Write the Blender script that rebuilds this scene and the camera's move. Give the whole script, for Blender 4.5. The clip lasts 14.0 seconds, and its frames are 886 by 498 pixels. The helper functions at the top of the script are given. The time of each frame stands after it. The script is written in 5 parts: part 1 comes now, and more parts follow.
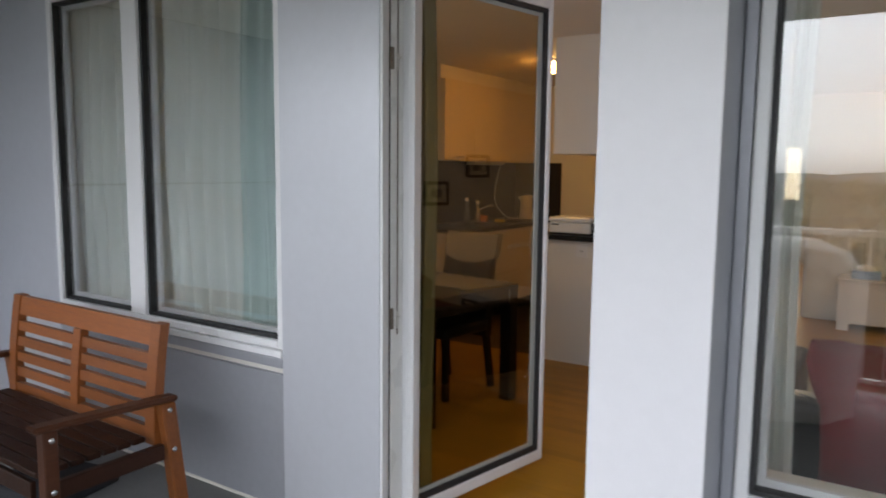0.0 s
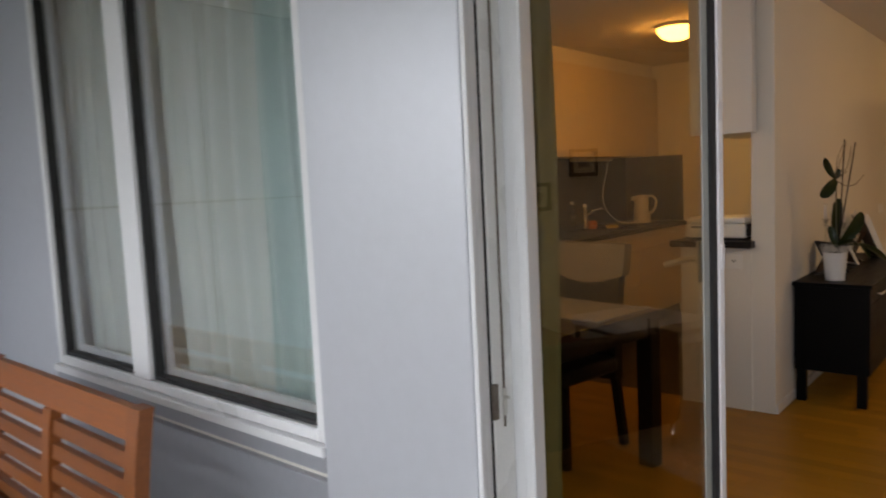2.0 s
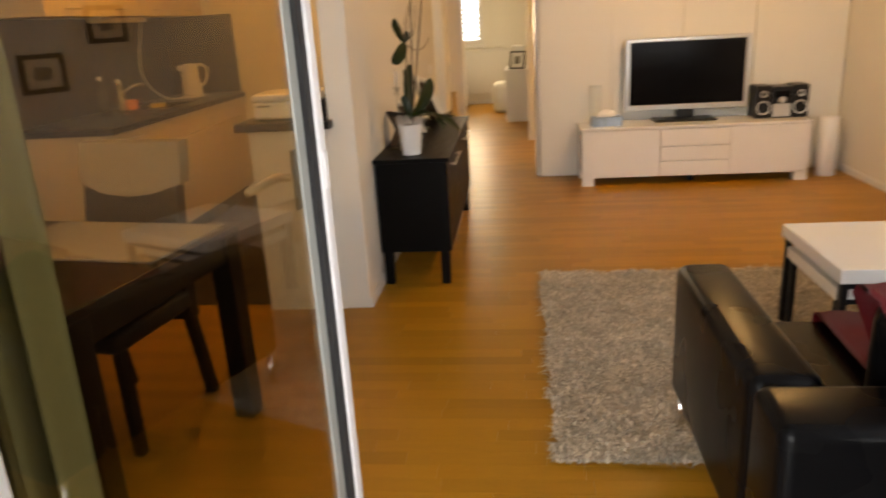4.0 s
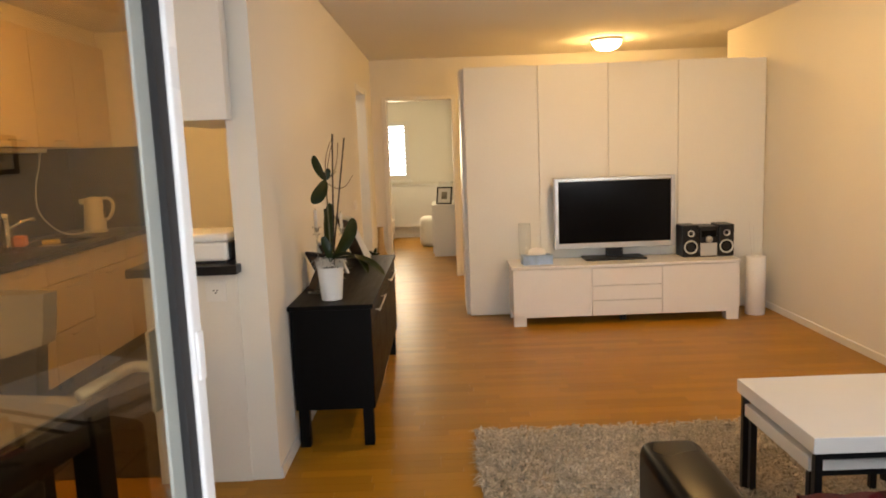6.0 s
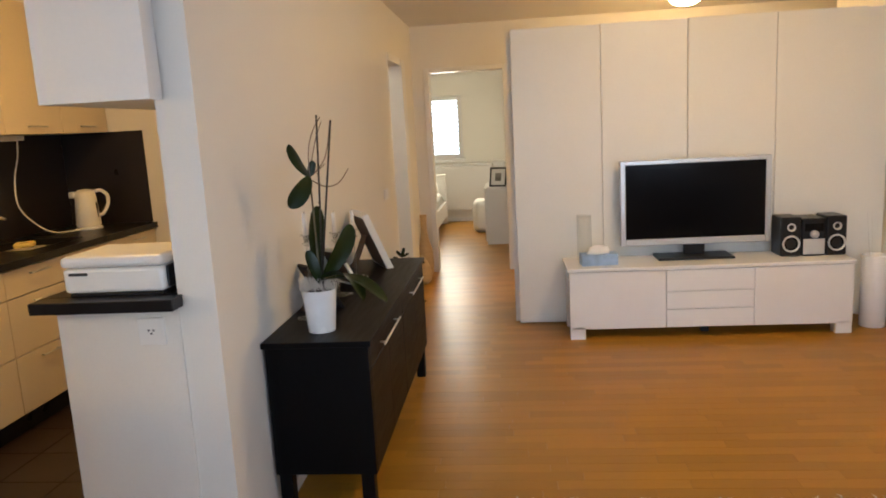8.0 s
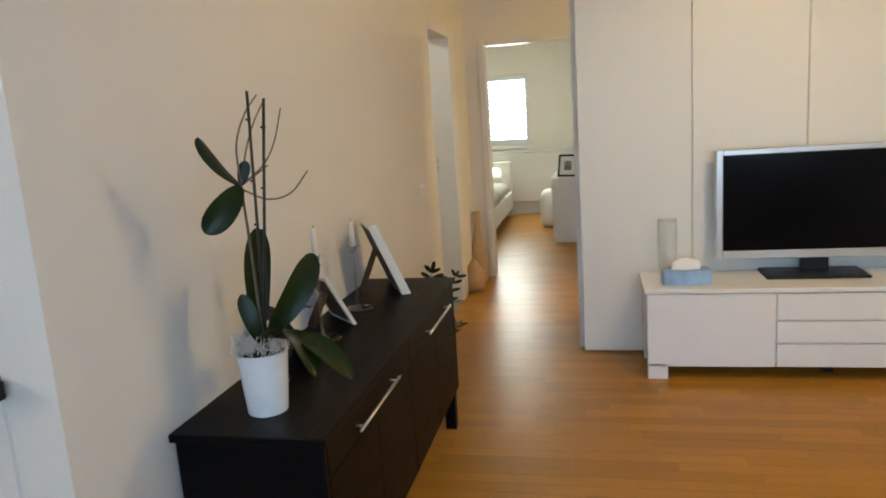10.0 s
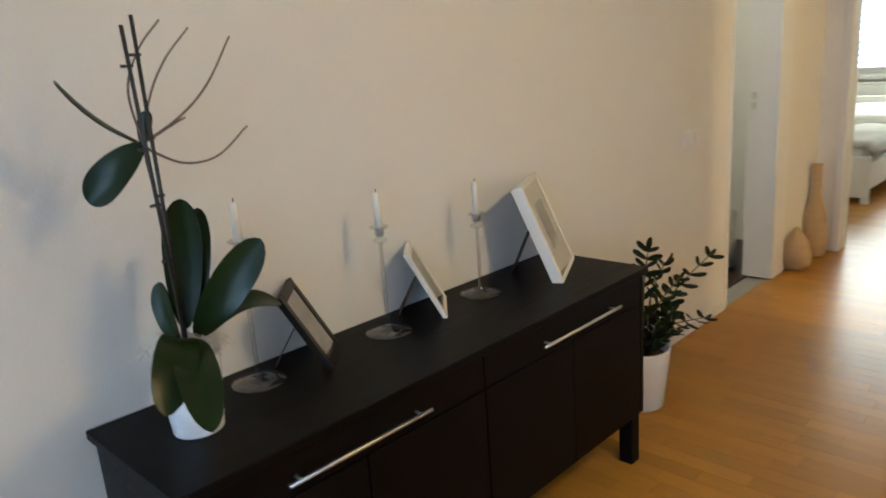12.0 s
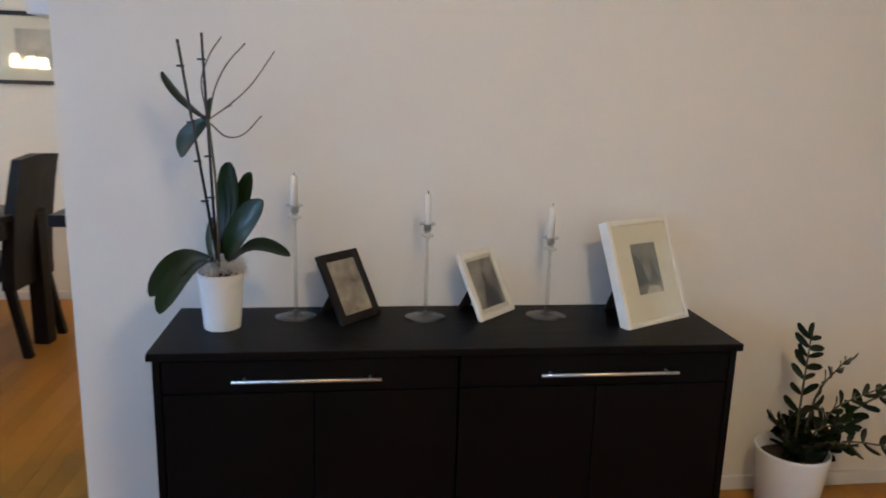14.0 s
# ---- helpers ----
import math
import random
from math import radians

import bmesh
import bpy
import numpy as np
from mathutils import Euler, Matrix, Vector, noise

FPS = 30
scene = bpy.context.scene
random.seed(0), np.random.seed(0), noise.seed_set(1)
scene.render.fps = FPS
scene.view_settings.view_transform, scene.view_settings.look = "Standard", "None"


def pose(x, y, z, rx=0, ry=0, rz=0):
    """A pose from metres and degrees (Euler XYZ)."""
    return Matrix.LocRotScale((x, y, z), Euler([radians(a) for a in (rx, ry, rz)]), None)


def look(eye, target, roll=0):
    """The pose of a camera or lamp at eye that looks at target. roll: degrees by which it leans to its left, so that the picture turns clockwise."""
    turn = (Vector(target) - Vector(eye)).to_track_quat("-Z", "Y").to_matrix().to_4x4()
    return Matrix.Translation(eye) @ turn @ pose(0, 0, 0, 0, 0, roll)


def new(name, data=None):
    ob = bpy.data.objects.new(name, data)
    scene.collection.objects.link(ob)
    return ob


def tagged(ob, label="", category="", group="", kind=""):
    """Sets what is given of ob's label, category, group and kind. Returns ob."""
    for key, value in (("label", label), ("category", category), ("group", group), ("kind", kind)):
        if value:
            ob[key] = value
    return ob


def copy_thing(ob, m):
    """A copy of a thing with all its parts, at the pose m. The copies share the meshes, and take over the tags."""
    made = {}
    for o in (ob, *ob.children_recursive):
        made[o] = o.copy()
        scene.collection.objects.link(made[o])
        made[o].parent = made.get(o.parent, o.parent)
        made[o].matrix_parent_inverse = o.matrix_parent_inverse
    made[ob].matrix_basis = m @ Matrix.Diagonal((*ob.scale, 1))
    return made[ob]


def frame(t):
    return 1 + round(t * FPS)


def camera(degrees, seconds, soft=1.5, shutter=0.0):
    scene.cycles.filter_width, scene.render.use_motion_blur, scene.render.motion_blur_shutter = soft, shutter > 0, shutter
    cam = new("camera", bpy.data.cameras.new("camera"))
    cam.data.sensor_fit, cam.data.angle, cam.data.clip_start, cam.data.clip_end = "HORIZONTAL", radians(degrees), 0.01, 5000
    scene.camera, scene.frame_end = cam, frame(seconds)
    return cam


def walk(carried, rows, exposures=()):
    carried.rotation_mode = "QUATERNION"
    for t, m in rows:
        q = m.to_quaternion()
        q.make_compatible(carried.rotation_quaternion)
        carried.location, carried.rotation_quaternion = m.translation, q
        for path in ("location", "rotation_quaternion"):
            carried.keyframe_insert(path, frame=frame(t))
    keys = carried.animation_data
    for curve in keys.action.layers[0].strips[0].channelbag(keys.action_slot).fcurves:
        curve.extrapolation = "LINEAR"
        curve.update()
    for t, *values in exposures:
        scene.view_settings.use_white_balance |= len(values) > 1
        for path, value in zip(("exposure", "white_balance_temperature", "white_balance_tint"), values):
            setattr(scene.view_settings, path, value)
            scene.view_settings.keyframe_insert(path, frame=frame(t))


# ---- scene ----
cam = camera(63.6, 14.0, soft=1.8, shutter=0.4)
PATH = [
    (0, (0.109, 1.518, 1.466), (-0.981, 3.18, 1.244), 0.6),
    (0.5, (-0.025, 1.697, 1.417), (-1.258, 3.26, 1.22), -1.2),
    (1, (-0.208, 1.881, 1.405), (-1.564, 3.338, 1.202), -1.3),
    (1.5, (-0.376, 2.111, 1.412), (-1.752, 3.55, 1.223), -1.9),
    (2, (-0.553, 2.365, 1.392), (-1.849, 3.876, 1.206), -2.7),
    (2.5, (-0.657, 2.58, 1.383), (-1.779, 4.196, 1.021), -3.0),
    (2.8, (-0.699, 2.72, 1.363), (-1.703, 4.397, 0.935), -3.0),
    (3, (-0.721, 2.812, 1.386), (-1.644, 4.525, 0.925), -3.4),
    (3.5, (-0.79, 2.953, 1.377), (-1.41, 4.758, 0.782), -2.6),
    (4, (-0.919, 3.142, 1.414), (-1.143, 5.032, 0.8), -3.4),
    (4.2, (-0.972, 3.15, 1.416), (-1.061, 5.104, 1.0), -1.9),
    (6.3, (-0.913, 3.622, 1.437), (-0.924, 5.604, 1.163), -2.2),
    (6.5, (-0.885, 3.705, 1.45), (-0.92, 5.685, 1.172), -2.5),
    (7, (-0.863, 3.947, 1.448), (-0.906, 5.926, 1.16), -1.8),
    (7.5, (-0.822, 4.198, 1.467), (-1.008, 6.166, 1.164), -2.4),
    (7.7, (-0.796, 4.288, 1.465), (-0.988, 6.251, 1.134), -2.9),
    (9.8, (-0.687, 5.254, 1.419), (-1.066, 7.187, 1.077), -4.1),
    (10, (-0.667, 5.39, 1.44), (-1.087, 7.311, 1.072), -3.9),
    (10.5, (-0.649, 5.618, 1.435), (-1.234, 7.492, 1.05), -3.8),
    (11, (-0.544, 5.911, 1.414), (-1.318, 7.715, 1.029), -3.6),
    (11.5, (-0.382, 6.156, 1.411), (-1.463, 7.794, 1.024), -5.5),
    (12, (-0.185, 6.43, 1.407), (-1.551, 7.802, 0.906), -4.2),
    (12.5, (-0.059, 6.704, 1.379), (-1.623, 7.853, 0.893), -1.6),
    (13, (0.083, 6.954, 1.403), (-1.679, 7.764, 0.916), -2.1),
    (13.5, (0.282, 7.202, 1.41), (-1.6, 7.708, 0.959), 2.4),
    (14, (0.522, 7.378, 1.386), (-1.416, 7.638, 0.966), 1.7),
]
EXPOSURES = [(0, -0.42, 6200, 10), (2.0, -0.34, 6400, 10), (2.8, -0.24, 6650, 10), (3.5, 0.32, 6700, 9), (4.2, 0.88, 6850, 7), (6.3, 0.84, 6150, 5), (7.7, 0.84, 5300, 5), (9.8, 0.84, 4680, -2), (11, 0.90, 4520, -4), (12, 1.00, 4420, -3), (13, 1.00, 4200, 1), (14, 0.97, 4130, 3)]
walk(cam, [(t, look(eye, target, roll)) for t, eye, target, roll in PATH], EXPOSURES)
SKY, WIN, DOME = 0.68, 0.37, 80.0         # sky strength, window light, lamp glow
LEAF = (-1.56, 3.65, 78.5, 1.00)         # balcony door leaf: hinge, turn, width
BENCH = (-3.41, 2.63, -0.5)              # garden bench: corner and turn

# ---- world, sun and lamps ----
world = bpy.data.worlds.new("overcast_sky")
scene.world = world
world.use_nodes = True
wn = world.node_tree
sky = wn.nodes.new("ShaderNodeTexSky")
sky.sky_type, sky.sun_disc = "NISHITA", False
sky.sun_elevation, sky.sun_rotation = radians(48), radians(202)
sky.air_density, sky.dust_density, sky.ozone_density = 1.0, 2.0, 2.0
hsv = wn.nodes.new("ShaderNodeHueSaturation")
hsv.inputs["Saturation"].default_value = 0.12
wn.links.new(sky.outputs[0], hsv.inputs["Color"])
wn.links.new(hsv.outputs[0], wn.nodes["Background"].inputs[0])
wn.nodes["Background"].inputs[1].default_value = SKY

def lamp(name, kind, m, energy, color, size=1.0, size_y=None):
    data = bpy.data.lights.new(name, kind)
    data.energy, data.color = energy, color
    if kind == "AREA":
        data.size = size
        if size_y:
            data.shape, data.size_y = "RECTANGLE", size_y
    elif kind == "SUN":
        data.angle = radians(size)
    else:
        data.shadow_soft_size = size
    ob = new(name, data)
    ob.matrix_world = m
    return ob

lamp("sun", "SUN", look((0, 0, 0), (0.25, 0.62, -0.74)), 0.6, (1.0, 0.97, 0.93), 25)
DAY = (0.95, 0.94, 1.0)
lamp("skylight_window_west", "AREA", look((-2.75, 4.10, 1.55), (-2.75, 9, 1.2)), 10 * WIN, DAY, 1.4, 1.4)
lamp("skylight_door", "AREA", look((-1.0, 3.70, 1.2), (-1.0, 9, 1.0)), 15 * WIN, DAY, 0.8, 2.0)
lamp("skylight_window_east", "AREA", look((0.85, 4.06, 1.45), (0.55, 9, 1.0)), 30 * WIN, DAY, 1.7, 1.6)
# added warm fill by the bedroom window, in place of unseen room lamps
lamp("bedroom_warm_fill", "AREA", look((-2.1, 15.28, 1.45), (-2.0, 11, 0.9)), 84 * WIN, (1.0, 0.75, 0.44), 1.1, 0.9)
WARM = (1.0, 0.55, 0.175)

# ---- materials ----
def material(name, color, rough=0.5, metal=0.0, var=0.08, fine=60.0, broad=4.0, bump=0.05, each=0.0, spec=0.5, stretch=(1, 1, 1), sheen=0.0, island=0.0, coat=0.0):
    m = bpy.data.materials.new(name)
    m.use_nodes = True
    n, l = m.node_tree.nodes, m.node_tree.links
    p = n["Principled BSDF"]
    p.inputs["Roughness"].default_value, p.inputs["Metallic"].default_value = rough, metal
    p.inputs["Specular IOR Level"].default_value = spec
    p.inputs["Sheen Weight"].default_value = sheen
    p.inputs["Coat Weight"].default_value = coat
    tc = n.new("ShaderNodeTexCoord")
    mp = n.new("ShaderNodeMapping")
    mp.inputs["Scale"].default_value = stretch
    l.new(tc.outputs["Object"], mp.inputs["Vector"])
    a, b = n.new("ShaderNodeTexNoise"), n.new("ShaderNodeTexNoise")
    a.inputs["Scale"].default_value, b.inputs["Scale"].default_value = fine, broad
    a.inputs["Detail"].default_value = 4
    l.new(mp.outputs[0], a.inputs["Vector"])
    l.new(mp.outputs[0], b.inputs["Vector"])
    add = n.new("ShaderNodeMath")
    add.operation = "ADD"
    l.new(a.outputs["Fac"], add.inputs[0])
    l.new(b.outputs["Fac"], add.inputs[1])
    last = add.outputs[0]
    value = n.new("ShaderNodeMapRange")
    value.inputs["From Min"].default_value, value.inputs["From Max"].default_value = 0.6, 1.4
    value.inputs["To Min"].default_value, value.inputs["To Max"].default_value = 1 - var, 1 + var
    l.new(last, value.inputs["Value"])
    scale = value.outputs[0]
    for amount, kind, out in ((each, "ShaderNodeObjectInfo", "Random"), (island, "ShaderNodeNewGeometry", "Random Per Island")):
        if amount:
            info = n.new(kind)
            r = n.new("ShaderNodeMapRange")
            r.inputs["To Min"].default_value, r.inputs["To Max"].default_value = 1 - amount, 1 + amount
            l.new(info.outputs[out], r.inputs["Value"])
            mul = n.new("ShaderNodeMath")
            mul.operation = "MULTIPLY"
            l.new(scale, mul.inputs[0])
            l.new(r.outputs[0], mul.inputs[1])
            scale = mul.outputs[0]
    vec = n.new("ShaderNodeVectorMath")
    vec.operation = "SCALE"
    vec.inputs[0].default_value = color
    l.new(scale, vec.inputs["Scale"])
    l.new(vec.outputs[0], p.inputs["Base Color"])
    rr = n.new("ShaderNodeMapRange")
    rr.inputs["To Min"].default_value, rr.inputs["To Max"].default_value = max(0, rough - 0.08), min(1, rough + 0.08)
    l.new(b.outputs["Fac"], rr.inputs["Value"])
    l.new(rr.outputs[0], p.inputs["Roughness"])
    if bump:
        bp = n.new("ShaderNodeBump")
        bp.inputs["Strength"].default_value, bp.inputs["Distance"].default_value = bump, 0.004
        l.new(a.outputs["Fac"], bp.inputs["Height"])
        l.new(bp.outputs[0], p.inputs["Normal"])
    return m

def glass_material(name, color=(1, 1, 1), ior=1.5, rough=0.0):
    m = bpy.data.materials.new(name)
    m.use_nodes = True
    p = m.node_tree.nodes["Principled BSDF"]
    p.inputs["Base Color"].default_value = (*color, 1)
    p.inputs["Transmission Weight"].default_value = 1
    p.inputs["Roughness"].default_value, p.inputs["IOR"].default_value = rough, ior
    return m

def thin_glass(name, base=0.09, tint=(0.97, 0.98, 0.98)):
    m = bpy.data.materials.new(name)
    m.use_nodes = True
    n, l = m.node_tree.nodes, m.node_tree.links
    clear, gloss, mix, fr = n.new("ShaderNodeBsdfTransparent"), n.new("ShaderNodeBsdfGlossy"), n.new("ShaderNodeMixShader"), n.new("ShaderNodeLayerWeight")
    clear.inputs["Color"].default_value = (*tint, 1)
    gloss.inputs["Roughness"].default_value = 0.02
    fr.inputs["Blend"].default_value = 0.5
    power, add = n.new("ShaderNodeMath"), n.new("ShaderNodeMath")
    power.operation, power.inputs[1].default_value = "POWER", 3.0
    add.operation, add.inputs[1].default_value, add.inputs[2].default_value = "MULTIPLY_ADD", 0.75, base
    l.new(fr.outputs["Facing"], power.inputs[0])
    l.new(power.outputs[0], add.inputs[0])
    l.new(add.outputs[0], mix.inputs[0])
    l.new(clear.outputs[0], mix.inputs[1])
    l.new(gloss.outputs[0], mix.inputs[2])
    l.new(mix.outputs[0], n["Material Output"].inputs["Surface"])
    return m

def glow_material(name, color, strength):
    m = bpy.data.materials.new(name)
    m.use_nodes = True
    p = m.node_tree.nodes["Principled BSDF"]
    p.inputs["Base Color"].default_value = (0.8, 0.8, 0.78, 1)
    p.inputs["Emission Color"].default_value, p.inputs["Emission Strength"].default_value = (*color, 1), strength
    return m

PLASTER = material("plaster", (0.77, 0.745, 0.685), 0.85, fine=140, broad=1.5, var=0.025, bump=0.10)
CEILING = material("ceiling_paint", (0.80, 0.78, 0.75), 0.9, fine=120, broad=1.2, var=0.02, bump=0.06)
FACADE = material("facade_sheet", (0.56, 0.57, 0.62), 0.38, metal=0.25, fine=25, broad=2.0, var=0.03, bump=0.01)
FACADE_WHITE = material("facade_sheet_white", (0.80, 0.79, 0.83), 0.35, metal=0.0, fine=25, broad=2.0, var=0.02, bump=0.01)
# darker facade sheet; shade under the windows is painted into this colour
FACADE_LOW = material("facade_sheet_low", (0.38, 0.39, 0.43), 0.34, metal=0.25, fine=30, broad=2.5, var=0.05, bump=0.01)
PARTITION = material("partition_sheet", (0.35, 0.37, 0.44), 0.45, metal=0.1, fine=300, broad=2.0, var=0.04, bump=0.02)
FRAME_ALU = material("frame_coating", (0.78, 0.78, 0.80), 0.3, fine=200, broad=3, var=0.03, bump=0.01)
FRAME_GREY = material("frame_grey_strip", (0.36, 0.38, 0.36), 0.4, fine=200, broad=4, var=0.06, bump=0.01)
FRAME_CREAM = material("frame_cream", (0.82, 0.82, 0.81), 0.28, fine=200, broad=5, var=0.06, bump=0.02)
GASKET = material("rubber_gasket", (0.02, 0.02, 0.022), 0.6, fine=200, broad=8, var=0.15, bump=0.02)
STEEL = material("brushed_steel", (0.66, 0.65, 0.61), 0.42, metal=1.0, fine=300, broad=8, var=0.06, bump=0.01)
CHROME = material("chrome", (0.8, 0.8, 0.8), 0.10, metal=1.0, fine=100, broad=8, var=0.02, bump=0)
RUSTY = material("worn_steel", (0.22, 0.19, 0.16), 0.5, metal=0.8, fine=90, broad=15, var=0.3, bump=0.1)
CONCRETE_PALE = material("painted_concrete", (0.66, 0.66, 0.65), 0.8, fine=90, broad=3, var=0.06, bump=0.2)
CONCRETE = material("concrete", (0.25, 0.25, 0.25), 0.8, fine=90, broad=3, var=0.10, bump=0.2)
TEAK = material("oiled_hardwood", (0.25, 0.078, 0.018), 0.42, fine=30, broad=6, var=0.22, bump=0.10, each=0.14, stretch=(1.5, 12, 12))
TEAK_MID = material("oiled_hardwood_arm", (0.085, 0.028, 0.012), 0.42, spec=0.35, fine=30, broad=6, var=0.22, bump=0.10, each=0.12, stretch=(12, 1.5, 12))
# the same hardwood with the shade on seat and rails put into its colour
TEAK_DARK = material("oiled_hardwood_shaded", (0.034, 0.012, 0.006), 0.45, spec=0.25, fine=30, broad=6, var=0.25, bump=0.12, each=0.15, stretch=(12, 1.5, 12))
PARQUET = material("oak_strip", (0.345, 0.168, 0.012), 0.35, spec=0.21, fine=18, broad=3, var=0.08, bump=0.012, each=0.13, stretch=(2.0, 14, 14), coat=0.0)
PARQUET_JOINED = material("oak_strip_joined", (0.345, 0.168, 0.012), 0.35, spec=0.21, fine=18, broad=3, var=0.08, bump=0.012, island=0.13, stretch=(2.0, 14, 14), coat=0.0)
KTILE = material("kitchen_floor", (0.022, 0.011, 0.006), 0.45, fine=40, broad=3, var=0.15, bump=0.05, each=0.05)
BLACKBROWN = material("black_brown_veneer", (0.0032, 0.003, 0.0032), 0.42, spec=0.09, fine=40, broad=4, var=0.3, bump=0.12, stretch=(14, 1.2, 14))
WHITE_GLOSS = material("white_gloss", (0.80, 0.79, 0.77), 0.16, fine=20, broad=2, var=0.015, bump=0.0)
WHITE_MATT = material("white_foil", (0.76, 0.75, 0.73), 0.40, fine=80, broad=2, var=0.02, bump=0.01)
WARDROBE = material("wardrobe_white", (0.78, 0.765, 0.70), 0.38, fine=80, broad=1.5, var=0.02, bump=0.01)
CREAM_FRONT = material("cream_cabinet_front", (0.68, 0.585, 0.43), 0.40, fine=60, broad=2, var=0.03, bump=0.01)
DARK_STONE = material("dark_stone_top", (0.010, 0.009, 0.009), 0.30, spec=0.25, fine=160, broad=8, var=0.35, bump=0.02)
SPLASH = material("dark_splash_panel", (0.020, 0.016, 0.015), 0.32, fine=120, broad=6, var=0.12, bump=0.01)
LEATHER = material("black_leather", (0.004, 0.004, 0.0045), 0.28, spec=0.09, fine=260, broad=3, var=0.15, bump=0.06)
SEAT_LEATHER = material("dark_brown_leather", (0.008, 0.0065, 0.0065), 0.45, spec=0.3, fine=200, broad=8, var=0.2, bump=0.2)
GREIGE = material("greige_fabric", (0.27, 0.24, 0.195), 0.8, fine=260, broad=5, var=0.12, bump=0.3)
DARKWOOD = material("dark_stained_wood", (0.006, 0.0045, 0.004), 0.35, spec=0.25, fine=40, broad=5, var=0.3, bump=0.08, stretch=(1.5, 12, 12))
RED_WOOL = material("red_wool", (0.19, 0.009, 0.013), 0.9, fine=400, broad=10, var=0.25, bump=0.5, sheen=0.1)
RUNNER = material("grey_runner", (0.30, 0.28, 0.25), 0.9, fine=300, broad=8, var=0.1, bump=0.4)
PILE = material("grey_shag_pile", (0.46, 0.39, 0.29), 0.9, fine=12, broad=5, var=0.25, bump=0, island=0.38, sheen=0.2)
SHEER = material("sheer_curtain", (0.80, 0.85, 0.83), 0.9, fine=300, broad=3, var=0.08, bump=0.2)
SHEER.node_tree.nodes["Principled BSDF"].inputs["Alpha"].default_value = 0.90
TEAL_CLOTH = material("teal_curtain", (0.60, 0.72, 0.705), 0.9, fine=300, broad=3, var=0.08, bump=0.2)
GREEN_CLOTH = material("green_curtain", (0.20, 0.23, 0.155), 0.85, fine=200, broad=5, var=0.15, bump=0.3)
CERAMIC = material("white_ceramic", (0.80, 0.80, 0.80), 0.25, fine=40, broad=6, var=0.02, bump=0.0)
WAX = material("white_wax", (0.82, 0.79, 0.72), 0.5, fine=60, broad=8, var=0.03, bump=0.02)
WICK = material("burnt_wick", (0.02, 0.018, 0.016), 0.9, fine=200, broad=30, var=0.2, bump=0)
ORCHID_LEAF = material("orchid_leaf", (0.011, 0.021, 0.0030), 0.32, spec=0.25, fine=30, broad=8, var=0.25, bump=0.05, stretch=(1, 1, 1))
ZZ_LEAF = material("glossy_small_leaf", (0.008, 0.016, 0.0035), 0.36, spec=0.25, fine=30, broad=8, var=0.3, bump=0.05, each=0.2)
STEM = material("plant_stem", (0.10, 0.09, 0.05), 0.6, fine=90, broad=20, var=0.25, bump=0.2)
STAKE = material("dark_stake", (0.022, 0.020, 0.018), 0.5, fine=90, broad=20, var=0.25, bump=0.1)
TWIG = material("dry_flower_stalk", (0.17, 0.125, 0.095), 0.75, fine=150, broad=30, var=0.25, bump=0.3)
FLEECE = material("pale_fleece", (0.66, 0.63, 0.57), 0.95, fine=200, broad=20, var=0.1, bump=0.4)
SOIL = material("soil_bark", (0.045, 0.030, 0.020), 0.95, fine=120, broad=30, var=0.4, bump=0.8)
BLACK_FRAME = material("black_frame_wood", (0.010, 0.008, 0.0075), 0.4, spec=0.25, fine=60, broad=10, var=0.2, bump=0.05)
WHITE_FRAME = material("white_frame_wood", (0.78, 0.76, 0.70), 0.45, fine=60, broad=10, var=0.03, bump=0.02)
MATBOARD = material("cream_mat_board", (0.76, 0.72, 0.60), 0.9, fine=200, broad=10, var=0.02, bump=0.03)
PRINT = material("grey_print", (0.22, 0.20, 0.17), 0.6, fine=16, broad=9, var=0.9, bump=0.0)
PRINT_MOTTLED = material("mottled_print", (0.30, 0.26, 0.20), 0.6, fine=34, broad=13, var=0.75, bump=0.0)
PRINT_DARK = material("dark_print", (0.05, 0.048, 0.045), 0.6, fine=25, broad=12, var=0.6, bump=0.0)
PRINT_PALE = material("pale_print", (0.52, 0.48, 0.40), 0.6, fine=20, broad=9, var=0.25, bump=0.0)
BROWN_BOARD = material("brown_backing_board", (0.10, 0.065, 0.04), 0.8, fine=120, broad=12, var=0.15, bump=0.1)
SCREEN = material("black_screen", (0.004, 0.004, 0.005), 0.14, spec=0.12, fine=5, broad=2, var=0.05, bump=0.0)
SILVER = material("silver_plastic", (0.58, 0.59, 0.60), 0.32, metal=0.5, fine=300, broad=5, var=0.03, bump=0.01)
BLACK_PLASTIC = material("black_plastic", (0.009, 0.009, 0.010), 0.35, spec=0.3, fine=200, broad=8, var=0.15, bump=0.03)
WHITE_PLASTIC = material("white_plastic", (0.78, 0.77, 0.74), 0.35, fine=100, broad=6, var=0.02, bump=0.01)
BLUE_CARD = material("blue_printed_card", (0.30, 0.42, 0.62), 0.6, fine=14, broad=8, var=0.25, bump=0.0)
TISSUE = material("tissue_paper", (0.84, 0.83, 0.80), 0.95, fine=60, broad=12, var=0.03, bump=0.3)
STRAW = material("woven_straw_vase", (0.50, 0.36, 0.18), 0.75, fine=120, broad=8, var=0.12, bump=0.3, stretch=(1, 1, 6))
LINEN = material("white_bed_linen", (0.78, 0.77, 0.74), 0.9, fine=60, broad=6, var=0.04, bump=0.3)
GREY_LINEN = material("grey_patterned_linen", (0.42, 0.40, 0.36), 0.9, fine=30, broad=12, var=0.5, bump=0.2)
